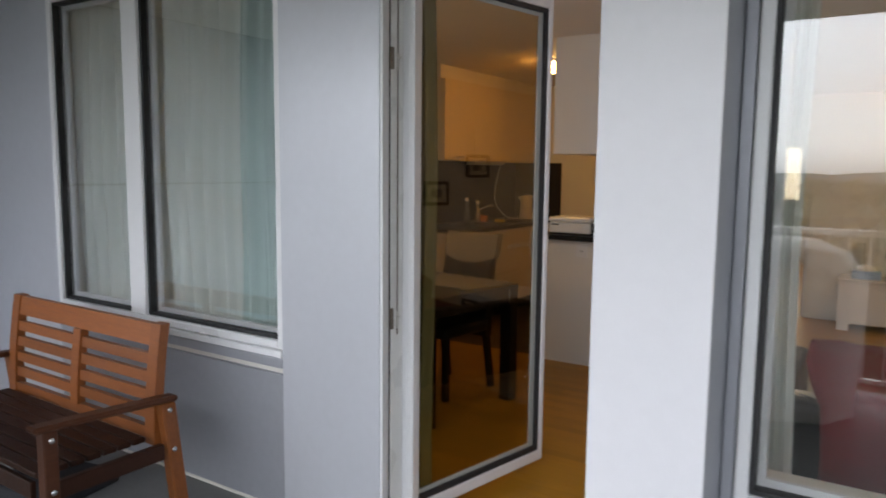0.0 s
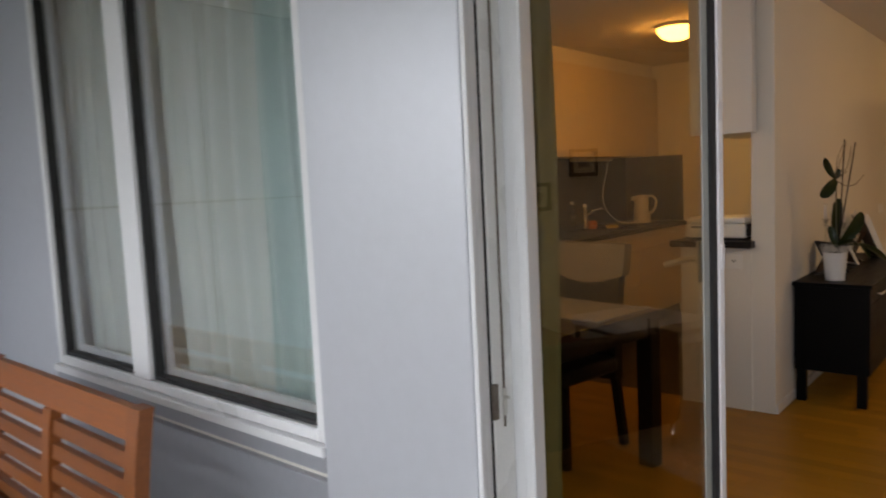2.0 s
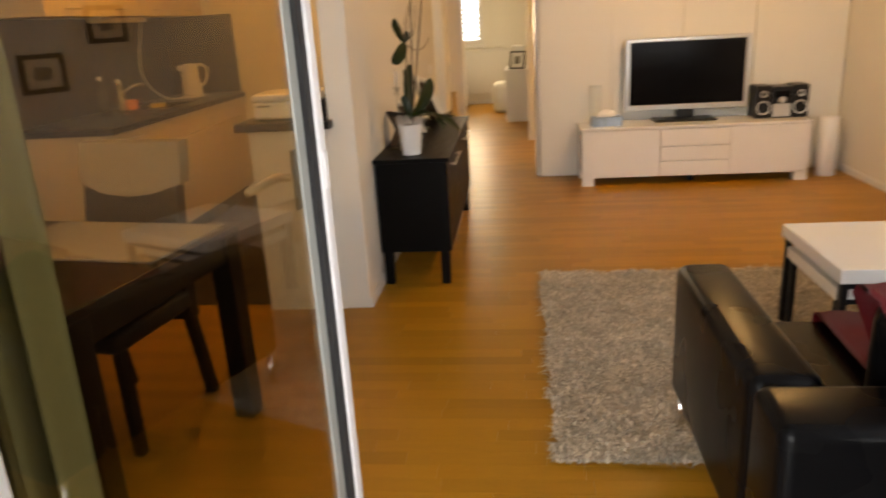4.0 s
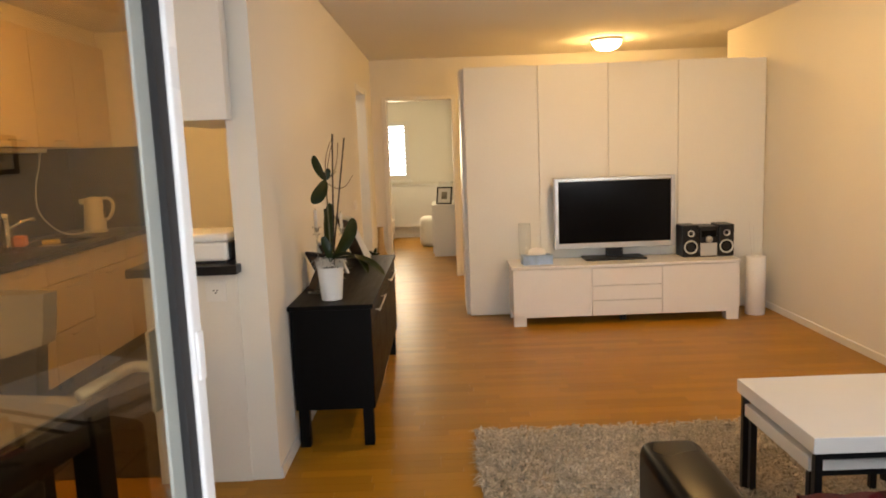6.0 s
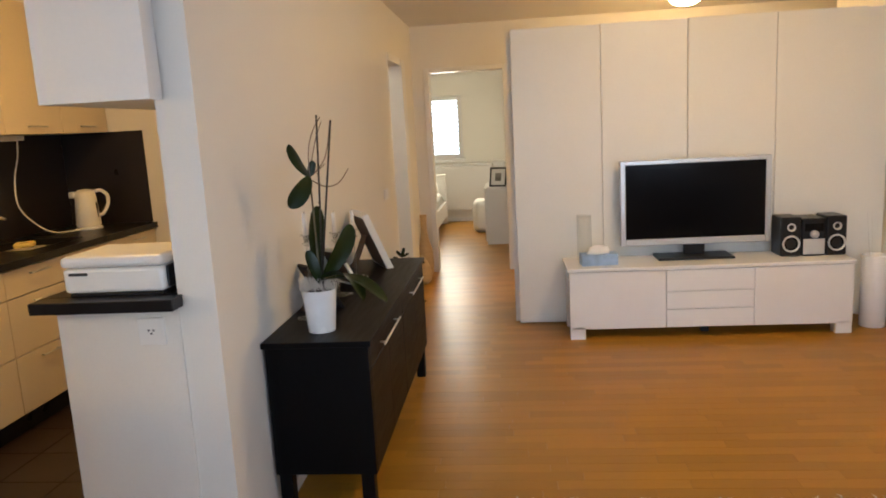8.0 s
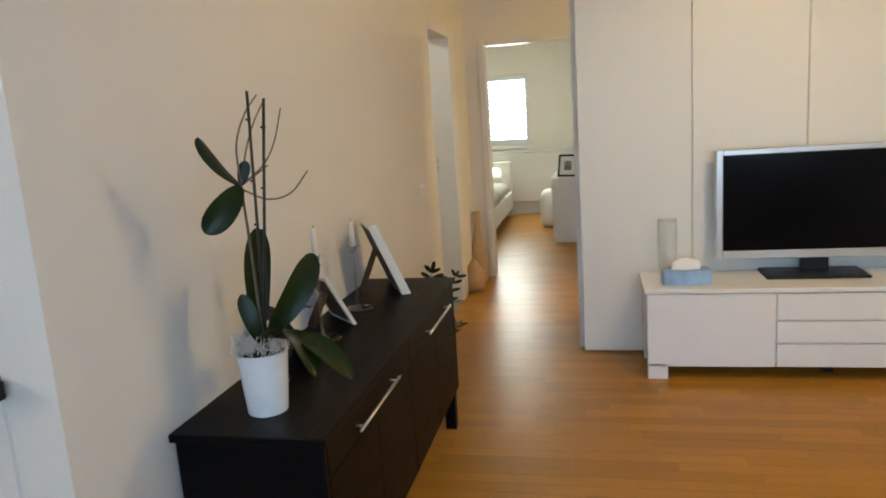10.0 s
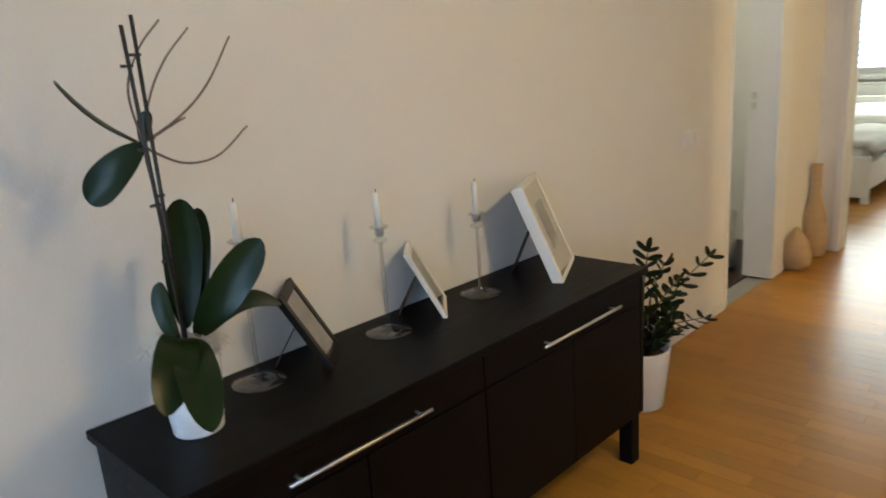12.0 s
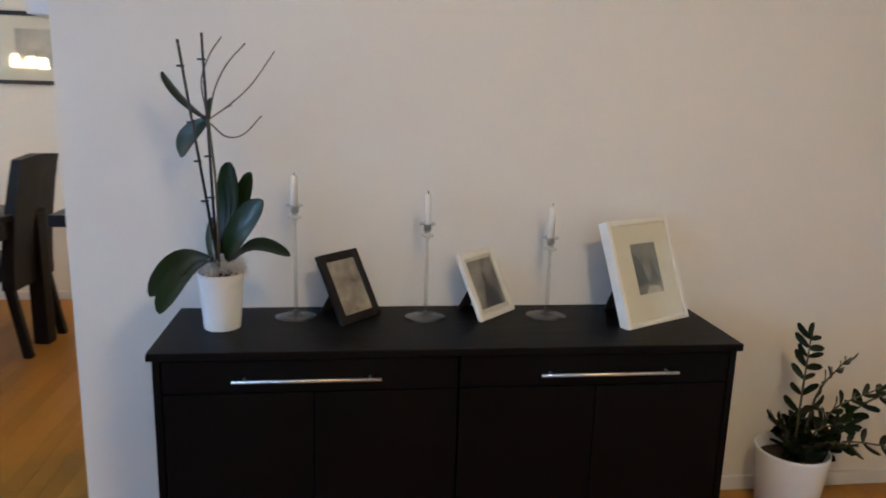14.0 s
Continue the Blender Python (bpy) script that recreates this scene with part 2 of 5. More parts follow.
BLIND = material("white_blind_slat", (0.80, 0.80, 0.79), 0.5, fine=80, broad=6, var=0.02, bump=0.0)
ORANGE = material("orange_sponge", (0.70, 0.22, 0.04), 0.9, fine=200, broad=20, var=0.15, bump=0.5)
YELLOW = material("yellow_cloth", (0.70, 0.52, 0.10), 0.9, fine=200, broad=20, var=0.12, bump=0.4)
DARK_CLOTH = material("black_cushion_cloth", (0.018, 0.019, 0.024), 0.9, fine=250, broad=8, var=0.2, bump=0.3)
GRASS = material("meadow", (0.075, 0.088, 0.042), 0.95, fine=0.4, broad=0.03, var=0.4, bump=0.0)
WOODS = material("far_woods", (0.075, 0.085, 0.030), 0.95, fine=0.5, broad=0.05, var=0.5, bump=0.0, island=0.35)
HILL = material("far_hill", (0.085, 0.10, 0.09), 0.95, fine=0.05, broad=0.01, var=0.3, bump=0.0)
RENDERED_WALL = material("rendered_house_wall", (0.55, 0.52, 0.46), 0.85, fine=3, broad=0.4, var=0.06, bump=0.0)
ROOF_TILE = material("roof_tile", (0.16, 0.10, 0.075), 0.8, fine=4, broad=0.5, var=0.2, bump=0.0)
PANE = glass_material("window_glass", (0.97, 0.99, 0.98), 1.8)
DOOR_PANE = glass_material("door_glass", (0.60, 0.48, 0.28), 1.65)
CLEAR = thin_glass("clear_glass", 0.16, (0.93, 0.94, 0.93))
VASE_GLASS = thin_glass("vase_glass", 0.06)
GLAZING = thin_glass("picture_glass", 0.04)
OPAL = glow_material("opal_lamp_glass", WARM, DOME)
OPAL_SOFT = glow_material("opal_living_lamp_glass", WARM, DOME * 0.88)
OPAL_BATH = glow_material("opal_bath_lamp_glass", (1.0, 0.72, 0.42), 28.0)
OPAL_KITCHEN = glow_material("opal_kitchen_lamp_glass", (1.0, 0.50, 0.11), DOME * 0.72)
PENDANT = glow_material("pendant_lamp_glass", WARM, DOME * 0.5)
DAYGLOW = glow_material("bright_overcast_sky", (0.97, 0.97, 1.0), 1.9)

# ---- building helpers ----
def link(name, mesh, mat, parent=None, label="", smooth=False):
    mesh.materials.append(mat)
    if smooth:
        mesh.polygons.foreach_set("use_smooth", [True] * len(mesh.polygons))
    ob = new(name, mesh)
    if parent is not None:
        ob.parent = parent
    if label:
        ob["label"] = label
    return ob

def part(name, bm, mat, parent=None, label="", smooth=False):
    mesh = bpy.data.meshes.new(name)
    bm.normal_update()
    bm.to_mesh(mesh)
    bm.free()
    return link(name, mesh, mat, parent, label, smooth)

def thing(name, label, category, m=None, group="", kind=""):
    ob = new(name)
    ob.empty_display_size = 0.05
    if m is not None:
        ob.matrix_world = m
    return tagged(ob, label, category, group, kind)

def box(bm, lo, hi, bevel=0.0, m=None, seg=1):
    r = bmesh.ops.create_cube(bm, size=1.0)
    vs = r["verts"]
    c = [(a + b) / 2 for a, b in zip(lo, hi)]
    s = [abs(b - a) for a, b in zip(lo, hi)]
    for v in vs:
        v.co = Vector((v.co.x * s[0] + c[0], v.co.y * s[1] + c[1], v.co.z * s[2] + c[2]))
        if m is not None:
            v.co = m @ v.co
    if bevel:
        es = list({e for v in vs for e in v.link_edges})
        bmesh.ops.bevel(bm, geom=es, offset=min(bevel, min(s) * 0.45), segments=seg, affect="EDGES", profile=0.5)

def bx(parent, name, lo, hi, mat, bevel=0.003, label="", m=None, seg=2):
    bm = bmesh.new()
    box(bm, lo, hi, bevel, m, seg)
    return part(name, bm, mat, parent, label)

def boxes(parent, name, list_of, mat, bevel=0.0, label=""):
    bm = bmesh.new()
    for lo, hi in list_of:
        box(bm, lo, hi, bevel)
    return part(name, bm, mat, parent, label)

def lathe(parent, name, profile, mat, at=(0, 0, 0), seg=28, label="", smooth=True, close=True):
    bm = bmesh.new()
    rings = []
    for r, z in profile:
        if r < 1e-5:
            rings.append([bm.verts.new((at[0], at[1], at[2] + z))])
        else:
            rings.append([bm.verts.new((at[0] + r * math.cos(2 * math.pi * i / seg), at[1] + r * math.sin(2 * math.pi * i / seg), at[2] + z)) for i in range(seg)])
    for a, b in zip(rings, rings[1:]):
        for i in range(seg):
            j = (i + 1) % seg
            if len(a) == 1 and len(b) == 1:
                continue
            if len(a) == 1:
                bm.faces.new((a[0], b[j], b[i]))
            elif len(b) == 1:
                bm.faces.new((a[i], a[j], b[0]))
            else:
                bm.faces.new((a[i], a[j], b[j], b[i]))
    bmesh.ops.recalc_face_normals(bm, faces=bm.faces)
    return part(name, bm, mat, parent, label, smooth)

def tube_into(bm, pts, r0, r1=None, seg=7):
    r1 = r0 if r1 is None else r1
    pts = [Vector(p) for p in pts]
    rings = []
    for k, p in enumerate(pts):
        d = (pts[min(k + 1, len(pts) - 1)] - pts[max(k - 1, 0)]).normalized()
        u = d.orthogonal().normalized() if k == 0 else (u - d * u.dot(d)).normalized()
        w = d.cross(u)
        r = r0 + (r1 - r0) * k / max(1, len(pts) - 1)
        rings.append([bm.verts.new(p + (u * math.cos(2 * math.pi * i / seg) + w * math.sin(2 * math.pi * i / seg)) * r) for i in range(seg)])
    for a, b in zip(rings, rings[1:]):
        for i in range(seg):
            j = (i + 1) % seg
            bm.faces.new((a[i], a[j], b[j], b[i]))
    bm.faces.new(rings[0][::-1])
    bm.faces.new(rings[-1])

def tube(parent, name, pts, r0, mat, r1=None, seg=8, label=""):
    bm = bmesh.new()
    tube_into(bm, pts, r0, r1, seg)
    return part(name, bm, mat, parent, label, True)

def curve_pts(ctrl, n=14):
    """Smooth points through the control points (Catmull-Rom)."""
    c = [Vector(p) for p in ctrl]
    c = [c[0] * 2 - c[1]] + c + [c[-1] * 2 - c[-2]]
    out = []
    for i in range(1, len(c) - 2):
        for k in range(n):
            t = k / n
            out.append(0.5 * ((2 * c[i]) + (c[i + 1] - c[i - 1]) * t + (2 * c[i - 1] - 5 * c[i] + 4 * c[i + 1] - c[i + 2]) * t * t + (3 * c[i] - c[i - 1] - 3 * c[i + 1] + c[i + 2]) * t ** 3))
    out.append(c[-2])
    return out

def leaf_into(bm, base, tip, width, up, sag=0.0, curl=0.25, n=10, thick=0.0015, blunt=0.5):
    """A leaf blade from base to tip with a folded midrib; up is the side its face looks to."""
    base, tip, up = Vector(base), Vector(tip), Vector(up)
    d = tip - base
    side = d.cross(up).normalized()
    nrm = side.cross(d).normalized()
    grid = []
    for k in range(n + 1):
        t = 0.5 - 0.5 * math.cos(math.pi * k / n)
        c = base + d * t + nrm * (sag * math.sin(math.pi * t))
        full = max(0.0, 1 - abs(2 * t - 1) ** 2.4) ** 0.5
        w = width * 0.5 * max(0.04, full * (1 - 0.55 * blunt * (1 - t) ** 1.3))
        row = []
        for s in (-1, -0.5, 0, 0.5, 1):
            row.append(c + side * (w * s) + nrm * (curl * w * abs(s) ** 1.5))
        grid.append(row)
    for sgn in (1, -1):
        vs = [[bm.verts.new(p + nrm * (thick * sgn)) for p in row] for row in grid]
        for k in range(n):
            for s in range(4):
                q = (vs[k][s], vs[k][s + 1], vs[k + 1][s + 1], vs[k + 1][s])
                bm.faces.new(q if sgn > 0 else q[::-1])

def shell(name, lo, hi, mat, label, category="wall"):
    return tagged(bx(None, name, lo, hi, mat, 0), label, category, kind="structure")

def wall(name, pieces, mat, label):
    return tagged(boxes(None, name, pieces, mat), label, "wall", kind="structure")

# ---- large structure ----
CEIL = 2.43
WX, EX = -1.715, 1.77       # living room's west wall face and east wall face
SY0, SY1 = 3.50, 3.80      # facade wall, outer and inner face
BAL = 0.05                 # balcony floor
# sub-floors under the parquet and the kitchen tiles
tagged(bx(None, "floor", (-4.6, 3.62, -0.25), (3.2, 16.0, -0.012), CONCRETE, 0), "wooden strip parquet floor of warm oak", "floor", kind="structure")
FLOOR = bpy.data.objects["floor"]
shell("ceiling", (-4.6, 3.62, CEIL), (3.2, 11.7, CEIL + 0.2), CEILING, "plain white painted ceiling", "ceiling")
shell("ceiling_bedroom", (-4.6, 11.7, 2.40), (2.0, 16.0, 2.6), CEILING, "plain white painted bedroom ceiling", "ceiling")
# facade with window and door openings
W1 = (-3.566, -1.934, 0.746, 2.30)
D1 = (-1.76, -0.42, 0.02, 2.30)
W2 = (-0.24, 1.70, 0.575, 2.30)
wall("wall_south", [
    ((-4.9, SY0 + 0.02, -0.2), (W1[0], SY1, 2.6)), ((W1[0], SY0 + 0.02, -0.2), (W1[1], SY1, W1[2])), ((W1[0], SY0 + 0.02, W1[3]), (W1[1], SY1, 2.6)),
    ((W1[1], SY0 + 0.02, -0.2), (D1[0], SY1, 2.6)), ((D1[0], SY0 + 0.02, D1[3]), (D1[1], SY1, 2.6)), ((D1[0], SY0 + 0.02, -0.2), (D1[1], SY1, 0.0)),
    ((D1[1], SY0 + 0.02, -0.2), (W2[0], SY1, 2.6)), ((W2[0], SY0 + 0.02, -0.2), (W2[1], SY1, W2[2])), ((W2[0], SY0 + 0.02, W2[3]), (W2[1], SY1, 2.6)),
    ((W2[1], SY0 + 0.02, -0.2), (4.0, SY1, 2.6))], PLASTER, "outer wall with two windows and a balcony door")
def facade_panel(lo, hi, mat, label):
    ob = bx(None, "facade_panel", lo, hi, mat, 0.004)
    return tagged(ob, label, "facade panel", kind="structure")
facade_panel((-4.352, SY0 - 0.005, BAL), (W1[0] - 0.01, SY0 + 0.02, 2.6), FACADE, "light grey coated metal facade panel")
facade_panel((W1[0] - 0.008, SY0 - 0.003, BAL + 0.03), (-1.936, SY0 + 0.02, 0.64), FACADE_LOW, "metal panel under the balcony window, coloured darker for its shade")
facade_panel((-1.934, SY0 - 0.018, BAL + 0.01), (-1.447, SY0 + 0.02, 2.6), FACADE, "light grey coated metal panel beside the balcony door")
# pillar body in FACADE_LOW, a white sheet over its front
pillar = tagged(boxes(None, "facade_pillar", [((-0.583, 3.304, BAL), (-0.279, SY0 + 0.019, 2.5))], FACADE_LOW), "projecting metal pillar, white in front and grey at the sides", "pillar", kind="structure")
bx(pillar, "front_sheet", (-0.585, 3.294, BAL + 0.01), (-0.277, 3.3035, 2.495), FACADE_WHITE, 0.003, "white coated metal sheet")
facade_panel((-0.276, SY0 - 0.003, BAL + 0.03), (4.0, SY0 + 0.02, 0.46), FACADE_LOW, "metal panel under the wide window, coloured darker for its shade")
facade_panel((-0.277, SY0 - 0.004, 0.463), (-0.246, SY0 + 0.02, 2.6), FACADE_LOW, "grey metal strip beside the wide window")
facade_panel((1.72, SY0 - 0.03, 0.46), (4.0, SY0 + 0.02, 2.6), FACADE, "light grey coated metal panel past the wide window")
# interior walls
wall("wall_west_dining", [((-4.6, SY1, -0.2), (-4.30, 7.0, 2.6)), ((-4.6, 7.0, -0.2), (-3.92, 9.22, 2.6))], PLASTER, "cream painted wall of dining area and kitchen")
wall("wall_kitchen_north", [((-4.6, 9.22, -0.2), (-1.84, 9.36, 2.6))], PLASTER, "cream painted end wall of the kitchen")
wall("wall_partition_west", [((-1.84, 6.535, -0.02), (WX, 10.10, CEIL + 0.01)), ((-1.84, 10.10, 2.02), (WX, 10.93, CEIL + 0.01)), ((-1.84, 10.93, -0.02), (WX, 11.56, CEIL + 0.01))], PLASTER, "white partition wall between living room and kitchen")
wall("wall_half_kitchen", [((-2.25, 6.525, -0.02), (-1.84, 6.60, 0.945))], PLASTER, "low white wall end under the bar counter")
wall("wall_east", [((EX, SY1, -0.2), (2.0, 10.42, 2.6)), ((2.0, 10.30, -0.2), (3.2, 10.42, 2.6)), ((3.0, 10.42, -0.2), (3.2, 11.7, 2.6))], PLASTER, "cream white side wall of the living room")
wall("wall_bedroom_south", [((-4.6, 11.56, -0.2), (-1.58, 11.70, 2.6)), ((-1.58, 11.56, 2.0), (-0.80, 11.70, 2.6)), ((-0.80, 11.56, -0.2), (3.0, 11.70, 2.6))], PLASTER, "white wall with the bedroom doorway")
wall("wall_hall_east", [((-0.78, 9.62, -0.02), (-0.70, 10.20, 2.09))], WHITE_MATT, "white end panel of the wardrobe beside the hall")
BW = (-2.85, -1.50, 0.97, 1.92)
wall("wall_bedroom_north", [((-4.6, 15.42, -0.2), (BW[0], 15.7, 2.6)), ((BW[0], 15.42, -0.2), (BW[1], 15.7, BW[2])), ((BW[0], 15.42, BW[3]), (BW[1], 15.7, 2.6)), ((BW[1], 15.42, -0.2), (2.0, 15.7, 2.6))], PLASTER, "cream white bedroom wall with a window")
wall("wall_bedroom_sides", [((-4.8, 11.7, -0.2), (-4.6, 15.7, 2.6)), ((-0.72, 11.70, -0.2), (-0.55, 15.42, 2.6))], PLASTER, "cream white bedroom side walls")
wall("wall_bathroom", [((-3.4, 9.36, -0.02), (-3.25, 11.56, CEIL))], PLASTER, "pale bathroom wall")
tagged(bx(None, "floor_bathroom", (-3.25, 9.36, -0.012), (-1.845, 11.56, 0.004), KTILE, 0), "dark tiled bathroom floor", "floor", kind="structure")
# door frame of the bathroom, white
def door_frame(name, pieces, label):
    return tagged(boxes(None, name, pieces, WHITE_MATT, 0.004), label, "door frame", kind="structure")
df = door_frame("door_1", [((-1.87, 10.74, 0), (-1.69, 10.93, 2.06)), ((-1.87, 10.101, 0), (-1.712, 10.15, 2.06)), ((-1.87, 10.15, 2.0), (-1.70, 10.74, 2.06))], "white bathroom door frame with a strike plate")
bx(df, "strike_plate", (-1.845, 10.732, 1.02), (-1.82, 10.741, 1.06), STEEL, 0, "steel latch plate")
bx(df, "strike_plate", (-1.845, 10.732, 1.08), (-1.82, 10.741, 1.12), STEEL, 0, "steel latch plate")
door_frame("door_2", [((-1.60, 11.545, 0), (-1.55, 11.715, 2.03)), ((-0.83, 11.545, 0), (-0.778, 11.715, 2.03)), ((-1.55, 11.545, 1.985), (-0.83, 11.715, 2.03))], "white bedroom door frame")
# bedroom door leaf, folded back against the wall
leaf2 = tagged(bx(None, "bedroom_door", (-0.80, 11.73, 0.01), (-0.755, 12.50, 1.98), WHITE_MATT, 0.004), "white bedroom door standing wide open", "door", kind="structure")
tube(leaf2, "door_handle", [(-0.80, 12.42, 1.03), (-0.85, 12.42, 1.03), (-0.855, 12.40, 1.03), (-0.855, 12.30, 1.03)], 0.009, STEEL)
# baseboards
def baseboard(lo, hi):
    return tagged(bx(None, "baseboard", lo, hi, WHITE_MATT, 0.003), "low white painted baseboard", "baseboard", kind="structure")
baseboard((EX - 0.014, 3.8, 0), (EX - 0.001, 10.4, 0.055))
baseboard((WX + 0.001, 6.535, 0), (WX + 0.014, 10.10, 0.055))
baseboard((WX + 0.001, 10.94, 0), (WX + 0.014, 11.54, 0.055))
baseboard((-4.299, 3.8, 0), (-4.285, 7.0, 0.055))
baseboard((-4.5, 15.405, 0), (-0.73, 15.419, 0.055))
# balcony: slab, ceiling, screen, parapet
tagged(bx(None, "balcony_floor", (-4.6, 0.2, -0.25), (6.0, SY0 + 0.02, BAL), CONCRETE, 0), "pale grey concrete balcony floor", "floor", kind="structure")
tagged(bx(None, "balcony_ceiling", (-4.6, 0.0, 2.50), (6.0, SY0 + 0.02, 2.75), CONCRETE_PALE, 0), "pale concrete slab over the balcony", "ceiling", kind="structure")
sc = tagged(boxes(None, "privacy_screen", [((-4.42, 1.2, BAL), (-4.38, SY0 - 0.002, 2.5))], GASKET), "blue-grey metal screen closing the balcony end", "screen", kind="structure")
for z0, z1 in ((BAL + 0.01, 1.335), (1.350, 2.49)):
    for y0, y1 in ((1.2, 2.33), (2.345, SY0 - 0.022)):
        bx(sc, "panel", (-4.382, y0, z0), (-4.37, y1, z1), PARTITION, 0.003)
bx(sc, "gasket", (-4.369, SY0 - 0.03, BAL), (-4.353, SY0 + 0.018, 2.49), GASKET, 0, "black joint strip")
rail = tagged(thing("balcony_railing", "grey metal balcony railing with thin bars", "railing"), kind="structure")
bx(rail, "top_rail", (-4.4, 0.28, 1.07), (6.0, 0.33, 1.11), STEEL, 0.004)
bx(rail, "bottom_rail", (-4.4, 0.29, 0.13), (6.0, 0.32, 0.16), STEEL, 0.004)
bar = bx(rail, "bar", (-4.3, 0.295, 0.16), (-4.285, 0.315, 1.07), STEEL, 0)
for k in range(1, 84):
    ob = new("bar", bar.data)
    ob.parent, ob.location = rail, (0.12 * k, 0, 0)
for x in (-4.3, -1.8, 0.9, 3.4, 5.8):
    bx(rail, "post", (x, 0.285, BAL), (x + 0.04, 0.325, 1.07), STEEL, 0.003)

# parquet strips: the middle of the living room as single strips, the rest joined
rnd = random.Random(5)
def strip_rects(x0, x1, y0, y1, w=0.072):
    out, y = [], y0
    while y < y1 - 0.004:
        x = x0 - rnd.uniform(0, 0.4)
        while x < x1:
            ln = rnd.uniform(0.32, 0.58)
            a, b = max(x, x0), min(x + ln, x1)
            if b - a > 0.01:
                out.append((a, b, y, min(y + w, y1)))
            x += ln
        y += w
    return out
STRIPS = strip_rects(-4.3, EX, 3.80, 6.60) + strip_rects(WX, EX, 6.60, 11.56) + strip_rects(-4.6, -0.72, 11.56, 15.42)
NEAR = [s for s in STRIPS if -1.20 < s[0] and s[1] < 1.2 and 5.85 < s[2] < 9.05]
NEAR.sort(key=lambda s: (s[0] + s[1]) ** 2 * 0.2 + abs(s[2] - 7.6))
NEAR = set(NEAR[:300])

# ---- windows and the balcony door ----
def window(name, x0, x1, z0, z1, splits, label):
    w = tagged(thing(name, label, "window"), kind="structure")
    y0, y1 = SY0 - 0.012, SY0 + 0.07
    f = 0.034
    xs = [x0, *splits, x1]
    bm = bmesh.new()
    box(bm, (x0, y0, z0), (x0 + f, y1, z1), 0.004)
    box(bm, (x1 - f, y0, z0), (x1, y1, z1), 0.004)
    box(bm, (x0 + f, y0, z0), (x1 - f, y1, z0 + f), 0.004)
    box(bm, (x0 + f, y0, z1 - f), (x1 - f, y1, z1), 0.004)
    for s in splits:
        box(bm, (s - 0.042, y0, z0 + f), (s + 0.075, y1, z1 - f), 0.004)
    part("window_frame", bm, FRAME_ALU, w)
    bx(w, "window_sill", (x0 - 0.01, SY0 - 0.030, z0 - 0.030), (x1 + 0.005, SY0 + 0.03, z0 - 0.002), FRAME_ALU, 0.004)
    bx(w, "sill_flashing", (x0 - 0.006, SY0 - 0.020, z0 - 0.075), (x1 + 0.002, SY0 + 0.02, z0 - 0.033), FACADE_LOW, 0.004)
    edges = [x0 + f] + [v for s in splits for v in (s - 0.042, s + 0.075)] + [x1 - f]
    for a, b in zip(edges[::2], edges[1::2]):
        g = 0.013
        bm = bmesh.new()
        for lo, hi in (((a, 0, z0 + f), (a + g, 0, z1 - f)), ((b - g * 0.5, 0, z0 + f), (b, 0, z1 - f)), ((a + g, 0, z0 + f), (b - g * 0.5, 0, z0 + f + g)), ((a + g, 0, z1 - f - g), (b - g * 0.5, 0, z1 - f))):
            box(bm, (lo[0], SY0 + 0.004, lo[2]), (hi[0], SY0 + 0.05, hi[2]))
        part("gasket", bm, GASKET, w, "black rubber gasket")
        bm = bmesh.new()
        s = 0.034
        for lo, hi in (((a, z0 + f), (a + s, z1 - f)), ((b - s, z0 + f), (b, z1 - f)), ((a + s, z0 + f), (b - s, z0 + f + s)), ((a + s, z1 - f - s), (b - s, z1 - f))):
            box(bm, (lo[0], SY0 + 0.0505, lo[1]), (hi[0], SY0 + 0.068, hi[1]))
        part("sash", bm, FRAME_ALU, w)
        p = bx(w, "pane", (a + 0.004, SY0 + 0.018, z0 + f + 0.004), (b - 0.004, SY0 + 0.026, z1 - f - 0.004), PANE, 0, "reflecting window glass")
        p.visible_shadow = False
    return w
window("window_1", *W1, [-2.90], "white framed balcony window with two panes")
window("window_2", *W2, [0.75], "wide white framed window beside the balcony door")
# door frame with lock strip
dfr = tagged(thing("balcony_door_frame", "cream white balcony door frame with lock rod", "door frame"), kind="structure")
bx(dfr, "frame_core", (-1.76, SY0 + 0.110, 0.0), (-1.446, SY0 + 0.17, 2.3), FRAME_ALU, 0.002)
bx(dfr, "outer_profile", (-1.446, SY0 - 0.016, BAL), (-1.434, SY0 + 0.004, 2.3), FRAME_ALU, 0.003)
bx(dfr, "outer_profile", (-1.446, SY0 + 0.007, BAL), (-1.438, SY0 + 0.026, 2.3), FRAME_ALU, 0.003)
bx(dfr, "gasket", (-1.446, SY0 + 0.027, BAL), (-1.440, SY0 + 0.036, 2.3), GASKET, 0, "black rubber gasket")
bx(dfr, "inner_jamb", (-1.446, SY0 + 0.037, BAL), (-1.437, SY0 + 0.109, 2.3), FRAME_CREAM, 0.003, "cream inner jamb profile")
bx(dfr, "jamb", (-1.4455, SY0 + 0.110, BAL), (-1.412, SY0 + 0.15, 2.3), FRAME_ALU, 0.004)
bx(dfr, "jamb", (-1.4115, SY0 + 0.104, BAL), (-1.385, SY0 + 0.15, 2.3), FRAME_ALU, 0.005)
bx(dfr, "lock_rod", (-1.4365, SY0 + 0.069, 0.865), (-1.434, SY0 + 0.075, 2.2), RUSTY, 0.0005, "worn steel lock rod")
for z in (0.92, 1.84):
    bx(dfr, "latch_bracket", (-1.4365, SY0 + 0.066, z - 0.03), (-1.432, SY0 + 0.078, z + 0.03), STEEL, 0.001, "steel latch bracket")
